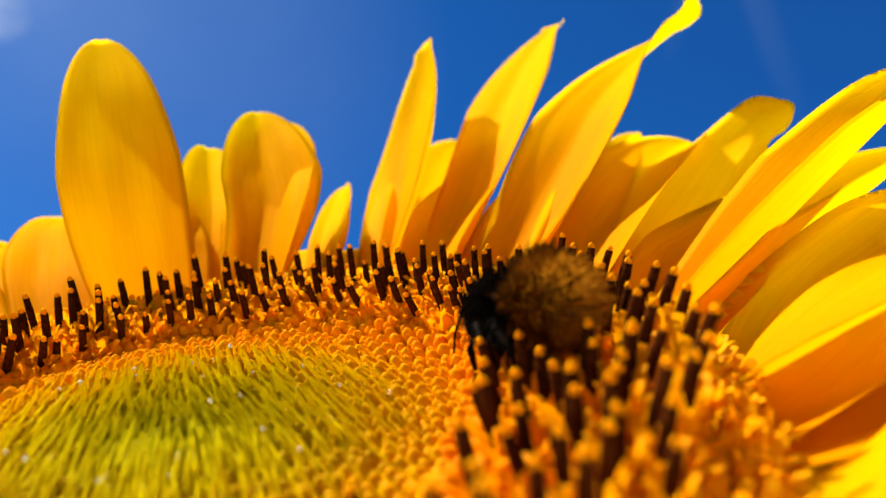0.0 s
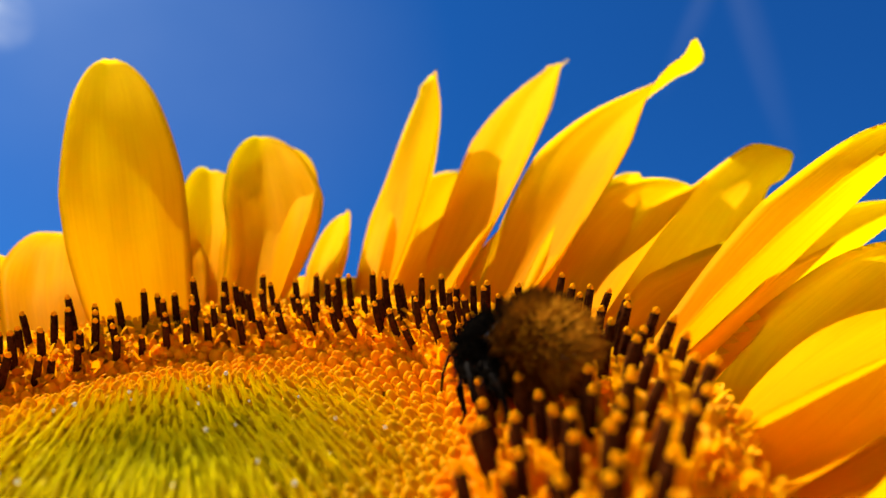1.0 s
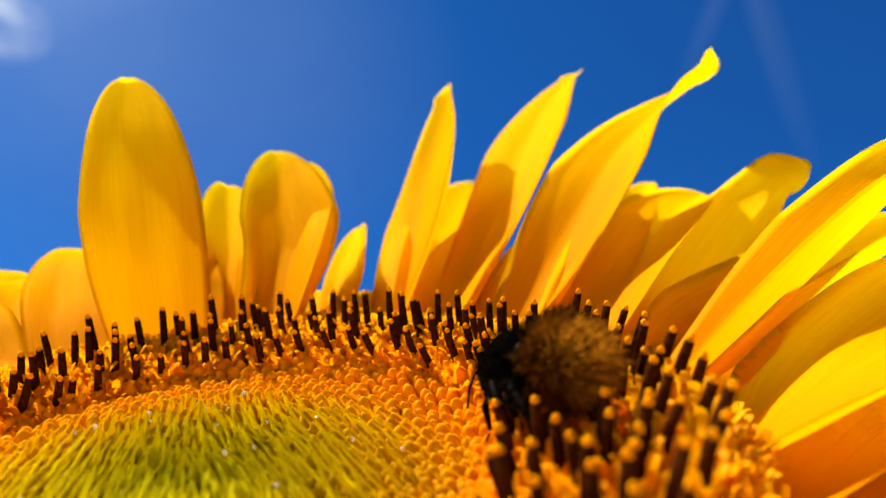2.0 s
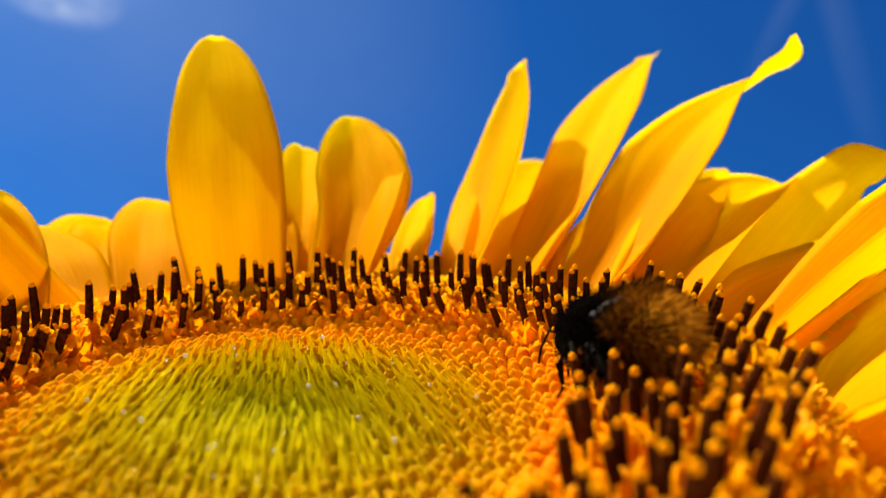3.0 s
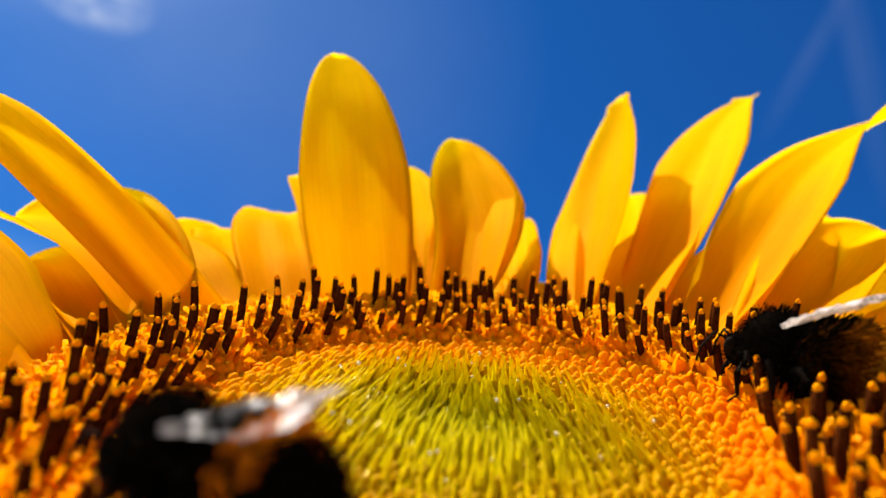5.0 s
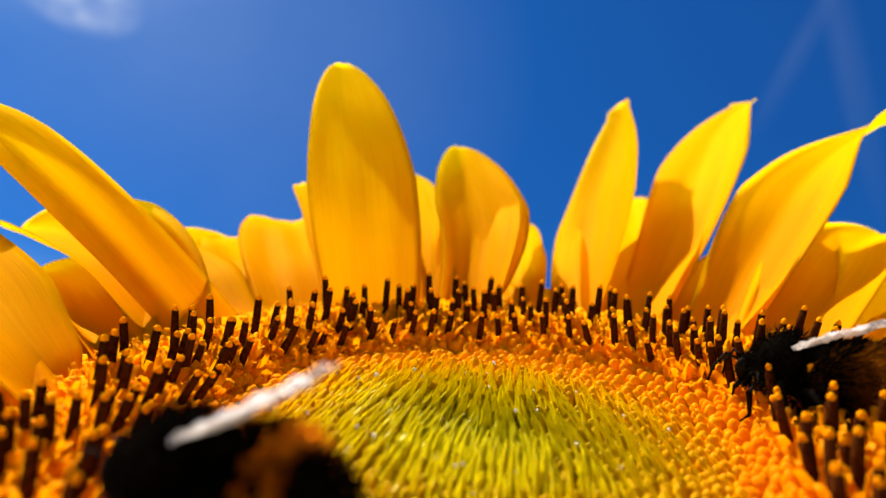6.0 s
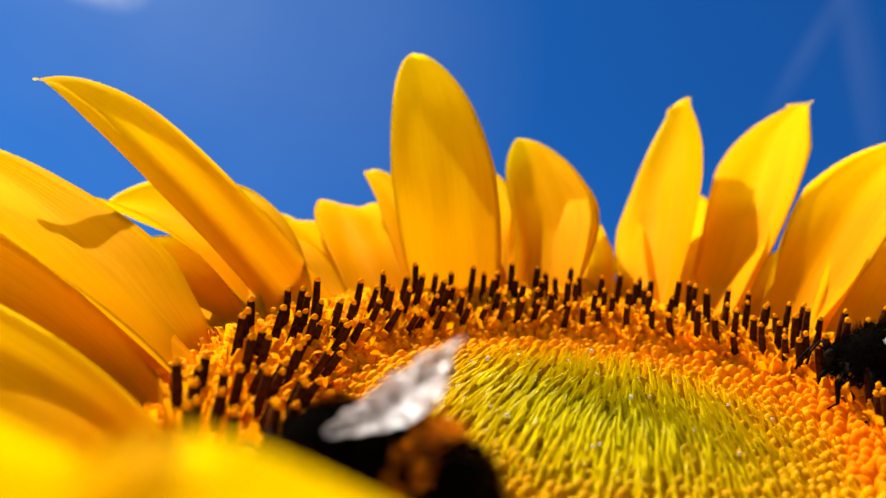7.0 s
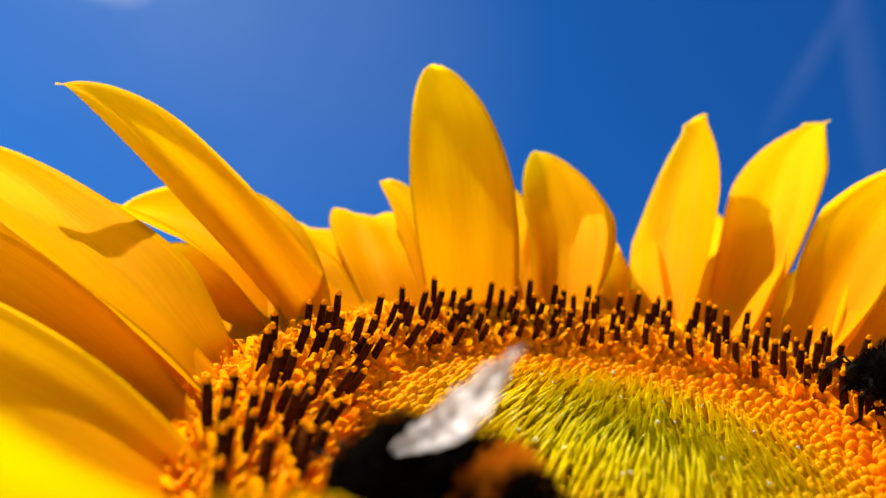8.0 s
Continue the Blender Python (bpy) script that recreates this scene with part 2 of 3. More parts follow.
def tube(bm, points, radii, sides=8, squash=1.0, close=True):
    """A tapering round body along points."""
    rings, points = [], [Vector(p) for p in points]
    for i, (p, r) in enumerate(zip(points, radii)):
        t = (points[min(i + 1, len(points) - 1)] - points[max(i - 1, 0)]).normalized()
        side = t.cross(Vector((0.13, 0.31, 0.94)))
        side = (side if side.length > 0.05 else t.cross(Vector((1, 0, 0)))).normalized()
        up = side.cross(t)
        rings.append([bm.verts.new(p + (side * math.cos(a) + up * math.sin(a) * squash) * r) for a in (2 * math.pi * k / sides for k in range(sides))])
    for a, b in zip(rings, rings[1:]):
        for k in range(sides):
            bm.faces.new((a[k], a[(k + 1) % sides], b[(k + 1) % sides], b[k]))
    if close:
        bm.faces.new(rings[0][::-1])
        bm.faces.new(rings[-1])
    return rings


def lathe(bm, profile, sides=24, wobble=0.0, seed=0):
    """A body of revolution about z from rows of (radius, height)."""
    rings = []
    for r, z in profile:
        ring = []
        for k in range(sides):
            a = 2 * math.pi * k / sides
            w = 1 + wobble * noise.noise(Vector((math.cos(a) * 1.5 + seed, math.sin(a) * 1.5, z)))
            ring.append(bm.verts.new((r * w * math.cos(a), r * w * math.sin(a), z)))
        rings.append(ring)
    for a, b in zip(rings, rings[1:]):
        for k in range(sides):
            bm.faces.new((a[k], a[(k + 1) % sides], b[(k + 1) % sides], b[k]))
    bm.faces.new(rings[0][::-1])
    bm.faces.new(rings[-1])


# ---- ground ----
def build_ground():
    bm = bmesh.new()
    steps = [-300000, -60000, -12000, -3000, -800, -200, 0, 200, 800, 3000, 12000, 60000, 300000]
    grid = [[bm.verts.new((x, y, 4 * noise.noise(Vector((x, y, 0)) * 0.004) if abs(x) + abs(y) < 4000 else 0)) for x in steps] for y in steps]
    for j in range(len(steps) - 1):
        for i in range(len(steps) - 1):
            bm.faces.new((grid[j][i], grid[j][i + 1], grid[j + 1][i + 1], grid[j + 1][i]))
    ob = new("ground", mesh_of("ground", bm, BOUNCE_GROUND))
    tagged(ob, "unseen ground under the sunflower, made pale to bounce light up", "ground", kind="structure")


build_ground()

def build_cloud(name, label, at, size, turn, material):
    """A far patch of vapour. at: its way from the flower, in the flower's space; size and distance in metres."""
    far = 1800.0
    way = (FLOWER.to_3x3() @ Vector(at)).normalized()
    bm = bmesh.new()
    grid = [[bm.verts.new((i - 6, j - 6, 0.12 * noise.noise(Vector((i * 0.4, j * 0.4, size[0]))))) for i in range(13)] for j in range(13)]
    for j in range(12):
        for i in range(12):
            bm.faces.new((grid[j][i], grid[j][i + 1], grid[j + 1][i + 1], grid[j + 1][i]))
    bmesh.ops.scale(bm, vec=(size[0] / 12 / CM, size[1] / 12 / CM, 20 / CM), verts=bm.verts)
    ob = new(name, mesh_of(name, bm, material))
    ob.matrix_world = look(way * far, (0, 0, 1.5), turn)
    tagged(ob, label, "cloud", kind="structure")


build_cloud("backdrop_cloud", "small white cloud low in a deep blue sky", (-0.552, 0.824, 0.127), (320, 190), 6, PUFF)
build_cloud("backdrop_haze", "faint veil of thin cloud in a deep blue sky", (-0.440, 0.893, 0.092), (1700, 1300), 0, HAZE)
build_cloud("backdrop_streak", "faint upright streak of vapour in a blue sky", (0.319, 0.940, 0.118), (80, 760), -8, WISP)
build_cloud("backdrop_wisp", "faint slanting wisp of vapour in a blue sky", (0.268, 0.956, 0.122), (60, 420), 30, WISP)

# ---- the sunflower ----
flower = new("sunflower")
flower.matrix_world = FLOWER
tagged(flower, "large yellow sunflower in full bloom with a green-centred orange disc", "flower")


def floor_height(r):
    """Height of the receptacle under the florets."""
    return -0.66 - 0.0296 * r * r if r < 2.6 else (-0.86 + 0.08 * (r - 2.6) if r < 4.3 else -0.72 - 0.4 * (r - 4.3))


def build_receptacle():
    bm = bmesh.new()
    top = [(r, floor_height(r)) for r in (4.75, 4.4, 4.0, 3.5, 3.0, 2.6, 2.2, 1.6, 1.0, 0.4, 0.05)]
    under = [(0.9, -3.4), (1.1, -2.9), (2.4, -2.3), (3.9, -1.9), (4.7, -1.5)]
    lathe(bm, under + top, 64, 0.02)
    part("receptacle", bm, BED, flower)
    bm = bmesh.new()
    way = FLOWER.to_3x3().inverted()
    down, bow = way @ Vector((0, 0, -1)), Vector((0, 0, -1))
    points, p = [], Vector((0, 0, -2.6))
    for i in range(40):
        points.append(p.copy())
        p = p + bow.lerp(down, min(1, i / 6)).normalized() * 3.9
    tube(bm, points, [1.0 + 0.012 * i for i in range(40)], 16)
    part("stem", bm, STEM, flower, "stout hairy green stem")


def petal(name_angle, mid, tip, width, roll=(0, 0), cup=0.25, point=0.8, waist=0.35, fold=0.0, root=4.4, root_z=-0.85, pleat=1.6, curl=0.0, nub=0.0, nub_at=0.965, nub_long=0.025, wave=0.05, belly=0.45, lop=0.0, bow=0.0, seed=0, label=""):
    """A ray petal whose midline runs from its root on the rim through mid to tip. roll: the turn of its blade about
    the midline at the root and at the tip; cup: how far its edges rise; point: how sharp it ends; fold: a crease along the midline;
    nub, nub_at, nub_long: a small paddle near the tip, its width, place and length; belly: where it is widest;
    lop: how much wider one half is; bow: how far the midline sways to one side and back."""
    a = radians(name_angle)
    b = Vector((root * math.cos(a), root * math.sin(a), root_z))
    mid, tip = Vector(mid), Vector(tip)
    ctrl = 2 * mid - (b + tip) / 2
    around = Vector((-math.sin(a), math.cos(a), 0))
    nu, nv = 30, 14
    peak = max((waist + (1 - waist) * min(1, u / belly) ** 0.8) * (1 - u ** 2.6) ** point for u in (i / 50 for i in range(50)))
    bm = bmesh.new()
    uv = bm.loops.layers.uv.new("UVMap")
    sheets = []
    rows = []
    for i in range(nu + 1):
        u = (i / nu) * 0.995
        c = b * (1 - u) ** 2 + ctrl * 2 * u * (1 - u) + tip * u * u
        t = ((ctrl - b) * (1 - u) + (tip - ctrl) * u).normalized()
        side = (around - t * around.dot(t)).normalized()
        turn = Matrix.Rotation(radians(roll[0] + (roll[1] - roll[0]) * u * u), 3, t)
        side = turn @ side
        c = c + side * bow * width * math.sin(2 * math.pi * u)
        out = side.cross(t)
        if out.dot(turn @ Vector((-math.cos(a), -math.sin(a), 0.6))) < 0:
            out = -out
        flare = nub * math.exp(-((u - nub_at) / nub_long) ** 2)
        half = width / 2 * flare + width / 2 * (waist + (1 - waist) * min(1, u / belly) ** 0.8) * (1 - u ** 2.6) ** point / peak
        row = []
        for j in range(nv + 1):
            v = 2 * j / nv - 1
            ragged = 1 + 0.05 * noise.noise(Vector((u * 4, v * 0.5 + seed * 7.1, seed)))
            x = half * v * (1 + lop * v) * ragged * math.cos(cup * abs(v) * 0.8)
            z = half * (cup * v * v + fold * abs(v)) - curl * u ** 4 * width
            z += 0.016 * pleat * math.cos(v * (9.0 if pleat < 2 else 6.0) + seed) * math.sin(math.pi * min(1, u * 1.1))
            z += wave * half * noise.noise(Vector((u * 3.2 + seed * 3.3, v * 1.3, seed * 1.7))) * 2
            row.append((c + side * x + out * z, out, (v * 0.5 + 0.5, u)))
        rows.append(row)
    for s in (0.5, -0.5):
        thick = 0.030
        sheets.append([[bm.verts.new(p + o * thick * s * (1 - abs(2 * j / nv - 1) ** 4) * (1 - (i / nu) ** 6)) for j, (p, o, _) in enumerate(row)] for i, row in enumerate(rows)])
    for n, sheet in enumerate(sheets):
        for i in range(nu):
            for j in range(nv):
                quad = [(i, j), (i, j + 1), (i + 1, j + 1), (i + 1, j)]
                f = bm.faces.new([sheet[p][q] for p, q in (quad if n else quad[::-1])])
                for loop, (p, q) in zip(f.loops, quad if n else quad[::-1]):
                    loop[uv].uv = rows[p][q][2]
    bmesh.ops.remove_doubles(bm, verts=bm.verts, dist=0.0005)
    return part("petal", bm, PETAL, flower, label)


def build_petals():
    # the far side of the head
    petal(118.1, (-2.77, 4.96, 1.42), (-3.77, 7.05, 3.36), 1.82, (-14, -4), 0.14, 0.55, 0.61, belly=0.46, lop=-0.03, bow=0.004, seed=1)
    petal(101.6, (-0.93, 6.70, 0.78), (-1.59, 8.60, 1.96), 1.74, (-7, 15), 0.30, 0.67, 0.36, belly=0.47, lop=-0.05, bow=-0.073, fold=0.12, seed=2)
    petal(107.0, (-1.93, 6.36, 0.38), (-2.54, 8.35, 1.32), 1.30, (0, 20), 0.5, 0.5, 0.5, seed=3)
    petal(86.5, (0.13, 6.91, -0.16), (-0.09, 9.24, 0.36), 0.95, (-31, -31), 0.4, 0.5, 0.5, seed=4)
    petal(76.3, (1.60, 7.78, 1.03), (1.75, 9.99, 3.26), 2.25, (-47, -45), 0.35, 0.74, 0.30, belly=0.47, lop=0.04, bow=0.003, nub=0.12, seed=5)
    petal(68.5, (2.01, 8.83, 0.32), (2.42, 13.38, 0.89), 2.00, (0, 0), 0.5, 0.7, 0.5, seed=6)
    petal(65.8, (3.48, 8.71, 2.02), (4.54, 10.71, 3.50), 1.98, (-21, -27), 0.27, 0.84, 0.33, belly=0.49, lop=0.05, bow=-0.062, nub=0.22, seed=7)
    petal(51.7, (4.82, 6.88, 1.84), (6.89, 8.35, 3.40), 1.91, (4, -60), 0.40, 0.87, 0.30, belly=0.43, lop=-0.05, bow=-0.014, nub=0.42, nub_at=0.95, nub_long=0.045, seed=8)
    petal(38.4, (5.10, 5.56, 0.62), (6.69, 8.08, 1.07), 2.07, (-2, 1), 0.4, 0.7, 0.5, seed=9)
    petal(36.0, (4.82, 6.32, 0.50), (5.98, 9.91, 1.17), 1.20, (0, 0), 0.4, 0.7, 0.5, seed=10)
    petal(26.8, (6.64, 6.07, 0.50), (7.79, 6.30, 1.79), 1.97, (-9, 7), 0.34, 0.56, 0.40, belly=0.39, lop=0.01, bow=-0.058, fold=0.15, seed=11)
    petal(17.7, (7.22, 3.37, 1.19), (9.20, 5.24, 2.20), 1.46, (-23, 25), 0.68, 0.73, 0.30, belly=0.46, lop=0.21, bow=0.047, seed=12)
    petal(19.4, (6.33, 3.50, -0.18), (9.29, 5.22, 1.08), 1.97, (-1, 4), 0.62, 0.70, 0.33, belly=0.37, lop=0.07, bow=-0.006, fold=0.25, seed=13)
    petal(11.0, (5.80, 3.20, -0.46), (7.68, 5.32, -0.39), 1.70, (0, 0), 0.5, 0.8, 0.5, seed=14)
    petal(2.5, (6.71, 1.08, 0.25), (9.33, 4.79, 0.36), 2.92, (-22, 23), 0.11, 0.71, 0.45, belly=0.46, lop=0.21, bow=0.054, seed=15)
    petal(350.0, (6.60, 0.83, -0.25), (8.85, 4.30, -0.13), 1.85, (-11, 2), 0.15, 0.78, 0.30, belly=0.36, lop=0.03, bow=0.015, seed=16)
    petal(347.3, (6.83, 0.36, -0.53), (8.63, 3.71, -1.19), 2.01, (-20, 9), 0.04, 0.80, 0.32, belly=0.43, lop=0.06, bow=-0.004, seed=17)
    petal(349.0, (6.59, 0.40, -1.10), (8.84, 2.42, -1.66), 1.75, (-33, -3), 0.15, 0.8, 0.5, seed=18)
    petal(131.3, (-4.20, 5.60, 0.00), (-5.00, 7.85, 0.13), 1.60, (0, 0), 0.10, 0.15, 0.85, wave=0.10, seed=19)
    petal(125.3, (-3.35, 5.60, 0.22), (-4.54, 7.20, 0.97), 0.87, (-10, -11), 0.3, 0.4, 0.5, seed=20)
    petal(144.5, (-4.90, 5.10, -0.42), (-5.75, 7.20, -0.24), 2.50, (0, 0), 0.10, 0.2, 0.85, wave=0.10, seed=21)
    petal(152.7, (-6.79, 2.19, 1.47), (-8.32, 2.19, 2.04), 1.07, (-14, -5), 0.20, 0.80, 0.84, belly=0.53, lop=-0.24, pleat=4.2, seed=22)
    petal(160.2, (-6.30, 3.20, 0.04), (-8.97, 5.09, -0.15), 2.01, (-12, -14), 0.51, 0.56, 0.44, belly=0.49, lop=-0.01, bow=-0.061, seed=23)
    petal(171.5, (-6.19, 2.52, -0.45), (-8.03, 4.21, -0.66), 1.60, (0, 0), 0.5, 0.7, 0.5, seed=24)
    petal(187.2, (-6.16, -0.04, 0.16), (-10.67, 2.77, 0.96), 2.26, (7, -17), 0.35, 0.70, 0.48, belly=0.44, lop=0.04, bow=0.034, seed=25)
    petal(198.6, (-7.04, -0.44, -0.02), (-10.43, 1.24, 0.77), 2.06, (-13, -43), 0.14, 0.65, 0.66, belly=0.48, lop=0.02, bow=-0.025, seed=26)
    petal(210.5, (-6.61, -1.47, -0.09), (-10.05, -0.80, 0.33), 1.96, (-34, -39), 0.20, 0.62, 0.34, belly=0.56, lop=0.11, bow=-0.002, seed=27)
    petal(265.2, (-1.64, -6.67, 0.55), (-3.26, -6.39, 1.03), 1.69, (75, 75), 0.06, 0.47, 0.59, belly=0.56, lop=0.13, root=4.5, root_z=-0.6, seed=28)
    petal(240.0, (-3.00, -6.50, 0.92), (-2.85, -6.80, 1.74), 1.40, (76, 76), 0.20, 0.50, 0.35, root=4.5, root_z=-0.6, seed=56)
    petal(322.1, (4.86, -2.36, -0.26), (6.40, -0.52, 0.62), 2.40, (18, 20), 0.2, 0.7, 0.55, seed=30)
    petal(334.7, (5.17, -1.37, -1.00), (6.67, 1.39, -0.95), 2.87, (8, 8), 0.20, 0.68, 0.60, belly=0.48, lop=0.21, bow=-0.071, seed=29)
    petal(221.1, (-5.54, -2.70, -0.09), (-9.29, -2.75, 0.25), 1.80, (-39, -39), 0.21, 0.55, 0.30, belly=0.53, lop=0.36, bow=0.004, seed=31)
    # smaller petals low between the others
    petal(99.1, (-0.76, 6.18, 0.45), (-1.12, 9.13, 1.74), 1.72, (-35, 25), 0.3, 0.5, 0.5, seed=48)
    petal(138.0, (-4.55, 5.30, -0.30), (-5.45, 7.30, -0.20), 2.10, (0, 0), 0.10, 0.2, 0.85, wave=0.10, seed=49)
    petal(55.5, (3.80, 5.50, 0.45), (4.85, 7.00, 1.20), 1.70, (-12, -20), 0.35, 0.7, 0.6, seed=41)
    petal(69.0, (2.40, 6.10, 0.30), (3.10, 7.90, 0.95), 1.60, (-18, -22), 0.35, 0.7, 0.6, seed=42)
    petal(113.5, (-2.50, 5.40, 0.00), (-3.00, 6.80, 0.45), 1.60, (0, 0), 0.2, 0.5, 0.6, seed=43)
    petal(150.0, (-5.30, 3.70, -0.30), (-6.60, 4.70, -0.05), 1.90, (0, 0), 0.2, 0.4, 0.7, seed=44)
    petal(161.0, (-6.00, 2.40, -0.72), (-7.80, 3.30, -0.66), 2.70, (0, 0), 0.2, 0.6, 0.7, seed=52)
    petal(184.0, (-6.30, 0.00, -0.85), (-8.50, 0.60, -0.75), 2.80, (0, 0), 0.2, 0.6, 0.7, seed=53)
    petal(170.0, (-6.20, 1.20, -0.78), (-8.20, 2.00, -0.70), 2.60, (0, 0), 0.2, 0.6, 0.7, seed=54)
    # a low collar of short petals behind the others
    for i, a in enumerate((47, 59, 70, 80, 90, 98, 106, 116, 126, 137, 148)):
        c, t = math.cos(radians(a)), math.sin(radians(a))
        petal(a, (5.7 * c, 5.7 * t, -0.66), (7.0 * c, 7.0 * t, -0.56), 2.0, (0, 0), 0.2, 0.5, 0.8, seed=60 + i)
    petal(338.0, (6.10, -0.60, -1.35), (8.60, 0.60, -1.60), 3.20, (0, 0), 0.2, 0.6, 0.7, seed=55)
    # the near side, mostly under the lens
    for i, a in enumerate((262, 278, 294, 308, 322)):
        c, t = math.cos(radians(a)), math.sin(radians(a))
        petal(a, (6.4 * c, 6.4 * t, -1.3), (9.4 * c, 9.4 * t, -2.2), 2.3, (0, 0), 0.3, 0.8, 0.5, seed=30 + i)


# ---- florets ----
GOLDEN = math.pi * (3 - math.sqrt(5))
RIM = 2.80


def bud_mesh(kind):
    """A closed disc floret: a five-sided bulb with a blunt point."""
    bm = bmesh.new()
    rnd = random.Random(kind)
    h = 0.30 + 0.03 * kind
    rows = [(0.05, -0.12), (0.080, 0.02), (0.100, h - 0.16), (0.093, h - 0.08), (0.060, h - 0.025), (0.014, h + 0.01)]
    rings = []
    for r, z in rows:
        rings.append([bm.verts.new((r * (1 + 0.10 * math.cos(5 * a)) * math.cos(a), r * math.sin(a) * (1 + 0.1 * math.cos(5 * a)), z + rnd.uniform(-0.006, 0.006))) for a in (2 * math.pi * k / 8 for k in range(8))])
    for a, b in zip(rings, rings[1:]):
        for k in range(8):
            bm.faces.new((a[k], a[(k + 1) % 8], b[(k + 1) % 8], b[k]))
    bm.faces.new(rings[-1])
    return mesh_of("floret_bud", bm, BUD)


def bract_mesh(kind):
    """A narrow pointed bract that stands beside a bud and leans over it."""
    bm = bmesh.new()
    rnd = random.Random(40 + kind)
    h, bend = 0.40 + 0.05 * kind, 0.03 + 0.03 * kind
    rows = []
    for i in range(5):
        u = i / 4
        w = 0.058 * (1 - u) ** 0.85 + 0.002
        x = bend * u * u + rnd.uniform(-0.008, 0.008)
        rows.append([bm.verts.new((x + 0.25 * w, -w, h * u - 0.1)), bm.verts.new((x - 0.45 * w, 0, h * u - 0.1)), bm.verts.new((x + 0.25 * w, w, h * u - 0.1)), bm.verts.new((x + 0.6 * w, 0, h * u - 0.1))])
    for a, b in zip(rows, rows[1:]):
        for k in range(4):
            bm.faces.new((a[k], a[(k + 1) % 4], b[(k + 1) % 4], b[k]))
    bm.faces.new(rows[-1])
    return mesh_of("bract", bm, BRACT)


def corolla_mesh(kind):
    """An open disc floret: a tube that ends in five pointed lobes bent outwards."""
    bm = bmesh.new()
    rnd = random.Random(80 + kind)
    rings = []
    for r, z in ((0.05, -0.15), (0.08, 0.05), (0.095, 0.30), (0.11, 0.40)):
        rings.append([bm.verts.new((r * math.cos(2 * math.pi * k / 10), r * math.sin(2 * math.pi * k / 10), z)) for k in range(10)])
    for a, b in zip(rings, rings[1:]):
        for k in range(10):
            bm.faces.new((a[k], a[(k + 1) % 10], b[(k + 1) % 10], b[k]))
    last = rings[-1]
    for k in range(0, 10, 2):
        a = 2 * math.pi * (k + 1) / 10
        d, up = 0.140 + rnd.uniform(-0.025, 0.025), 0.50 + rnd.uniform(-0.03, 0.05)
        low = [bm.verts.new((0.118 * math.cos(a + s), 0.118 * math.sin(a + s), 0.44 + 0.03 * (s == 0))) for s in (-0.42, 0, 0.42)]
        high = [bm.verts.new((d * 1.1 * math.cos(a + s), d * 1.1 * math.sin(a + s), up + 0.01 * (s == 0))) for s in (-0.26, 0, 0.26)]
        tip = bm.verts.new((d * 1.3 * math.cos(a), d * 1.3 * math.sin(a), up + rnd.uniform(-0.03, 0.02)))
        bm.faces.new((last[k], last[k + 1], low[1], low[0]))
        bm.faces.new((last[k + 1], last[(k + 2) % 10], low[2], low[1]))
        for q in (0, 1):
            bm.faces.new((low[q], low[q + 1], high[q + 1], high[q]))
            bm.faces.new((high[q], high[q + 1], tip))
    return mesh_of("floret", bm, COROLLA)


def anther_mesh(kind):
    """The dark tube of joined anthers, with five ridges, slightly bent."""
    bm = bmesh.new()
    h, bend = 0.34 + 0.05 * kind, 0.02 + 0.025 * kind
    rings = []
    for i in range(5):
        u = i / 4
        r = 0.037 + 0.010 * math.sin(math.pi * (0.15 + 0.75 * u))
        rings.append([bm.verts.new((bend * u * u + r * (1 + 0.16 * (k % 2)) * math.cos(2 * math.pi * k / 10), r * (1 + 0.16 * (k % 2)) * math.sin(2 * math.pi * k / 10), 0.12 + (h + 0.24) * u)) for k in range(10)])
    for a, b in zip(rings, rings[1:]):
        for k in range(10):
            bm.faces.new((a[k], a[(k + 1) % 10], b[(k + 1) % 10], b[k]))
    bm.faces.new(rings[-1])
    return mesh_of("anther_tube", bm, ANTHER)


def pollen_mesh(kind):
    """The crumbly tuft of pollen and style at the mouth of an anther tube."""
    bm = bmesh.new()
    bmesh.ops.create_icosphere(bm, subdivisions=2, radius=0.036)
    h, bend = 0.70 + 0.05 * kind, 0.02 + 0.025 * kind
    for v in bm.verts:
        bumps = 1 + 0.35 * noise.noise(v.co * 28 + Vector((kind * 5.0, 0, 0)))
        v.co = Vector((v.co.x * bumps + bend * 1.1, v.co.y * bumps, v.co.z * bumps * (1.35 if v.co.z > 0 else 0.8) + h + 0.02))
    return mesh_of("pollen_tuft", bm, POLLEN)


def scatter(name, entries, material, parent, kind="stuff", label=""):
    """Joins many small copies of meshes into one part. entries: rows of mesh and pose."""
    verts, faces, at = [], [], 0
    cache = {}
    for data, m in entries:
        if data.name not in cache:
            co = np.empty(len(data.vertices) * 3)
            data.vertices.foreach_get("co", co)
            cache[data.name] = (co.reshape(-1, 3), [tuple(p.vertices) for p in data.polygons])
        co, polys = cache[data.name]
        mm = np.array(m)
        verts.append(co @ mm[:3, :3].T + mm[:3, 3])
        faces += [tuple(i + at for i in p) for p in polys]
        at += len(co)
    data = bpy.data.meshes.new(name)
    data.from_pydata(np.concatenate(verts).tolist(), [], faces)
    data.materials.append(material)
    data.shade_smooth()
    return hang(name, data, parent, None, label, kind)


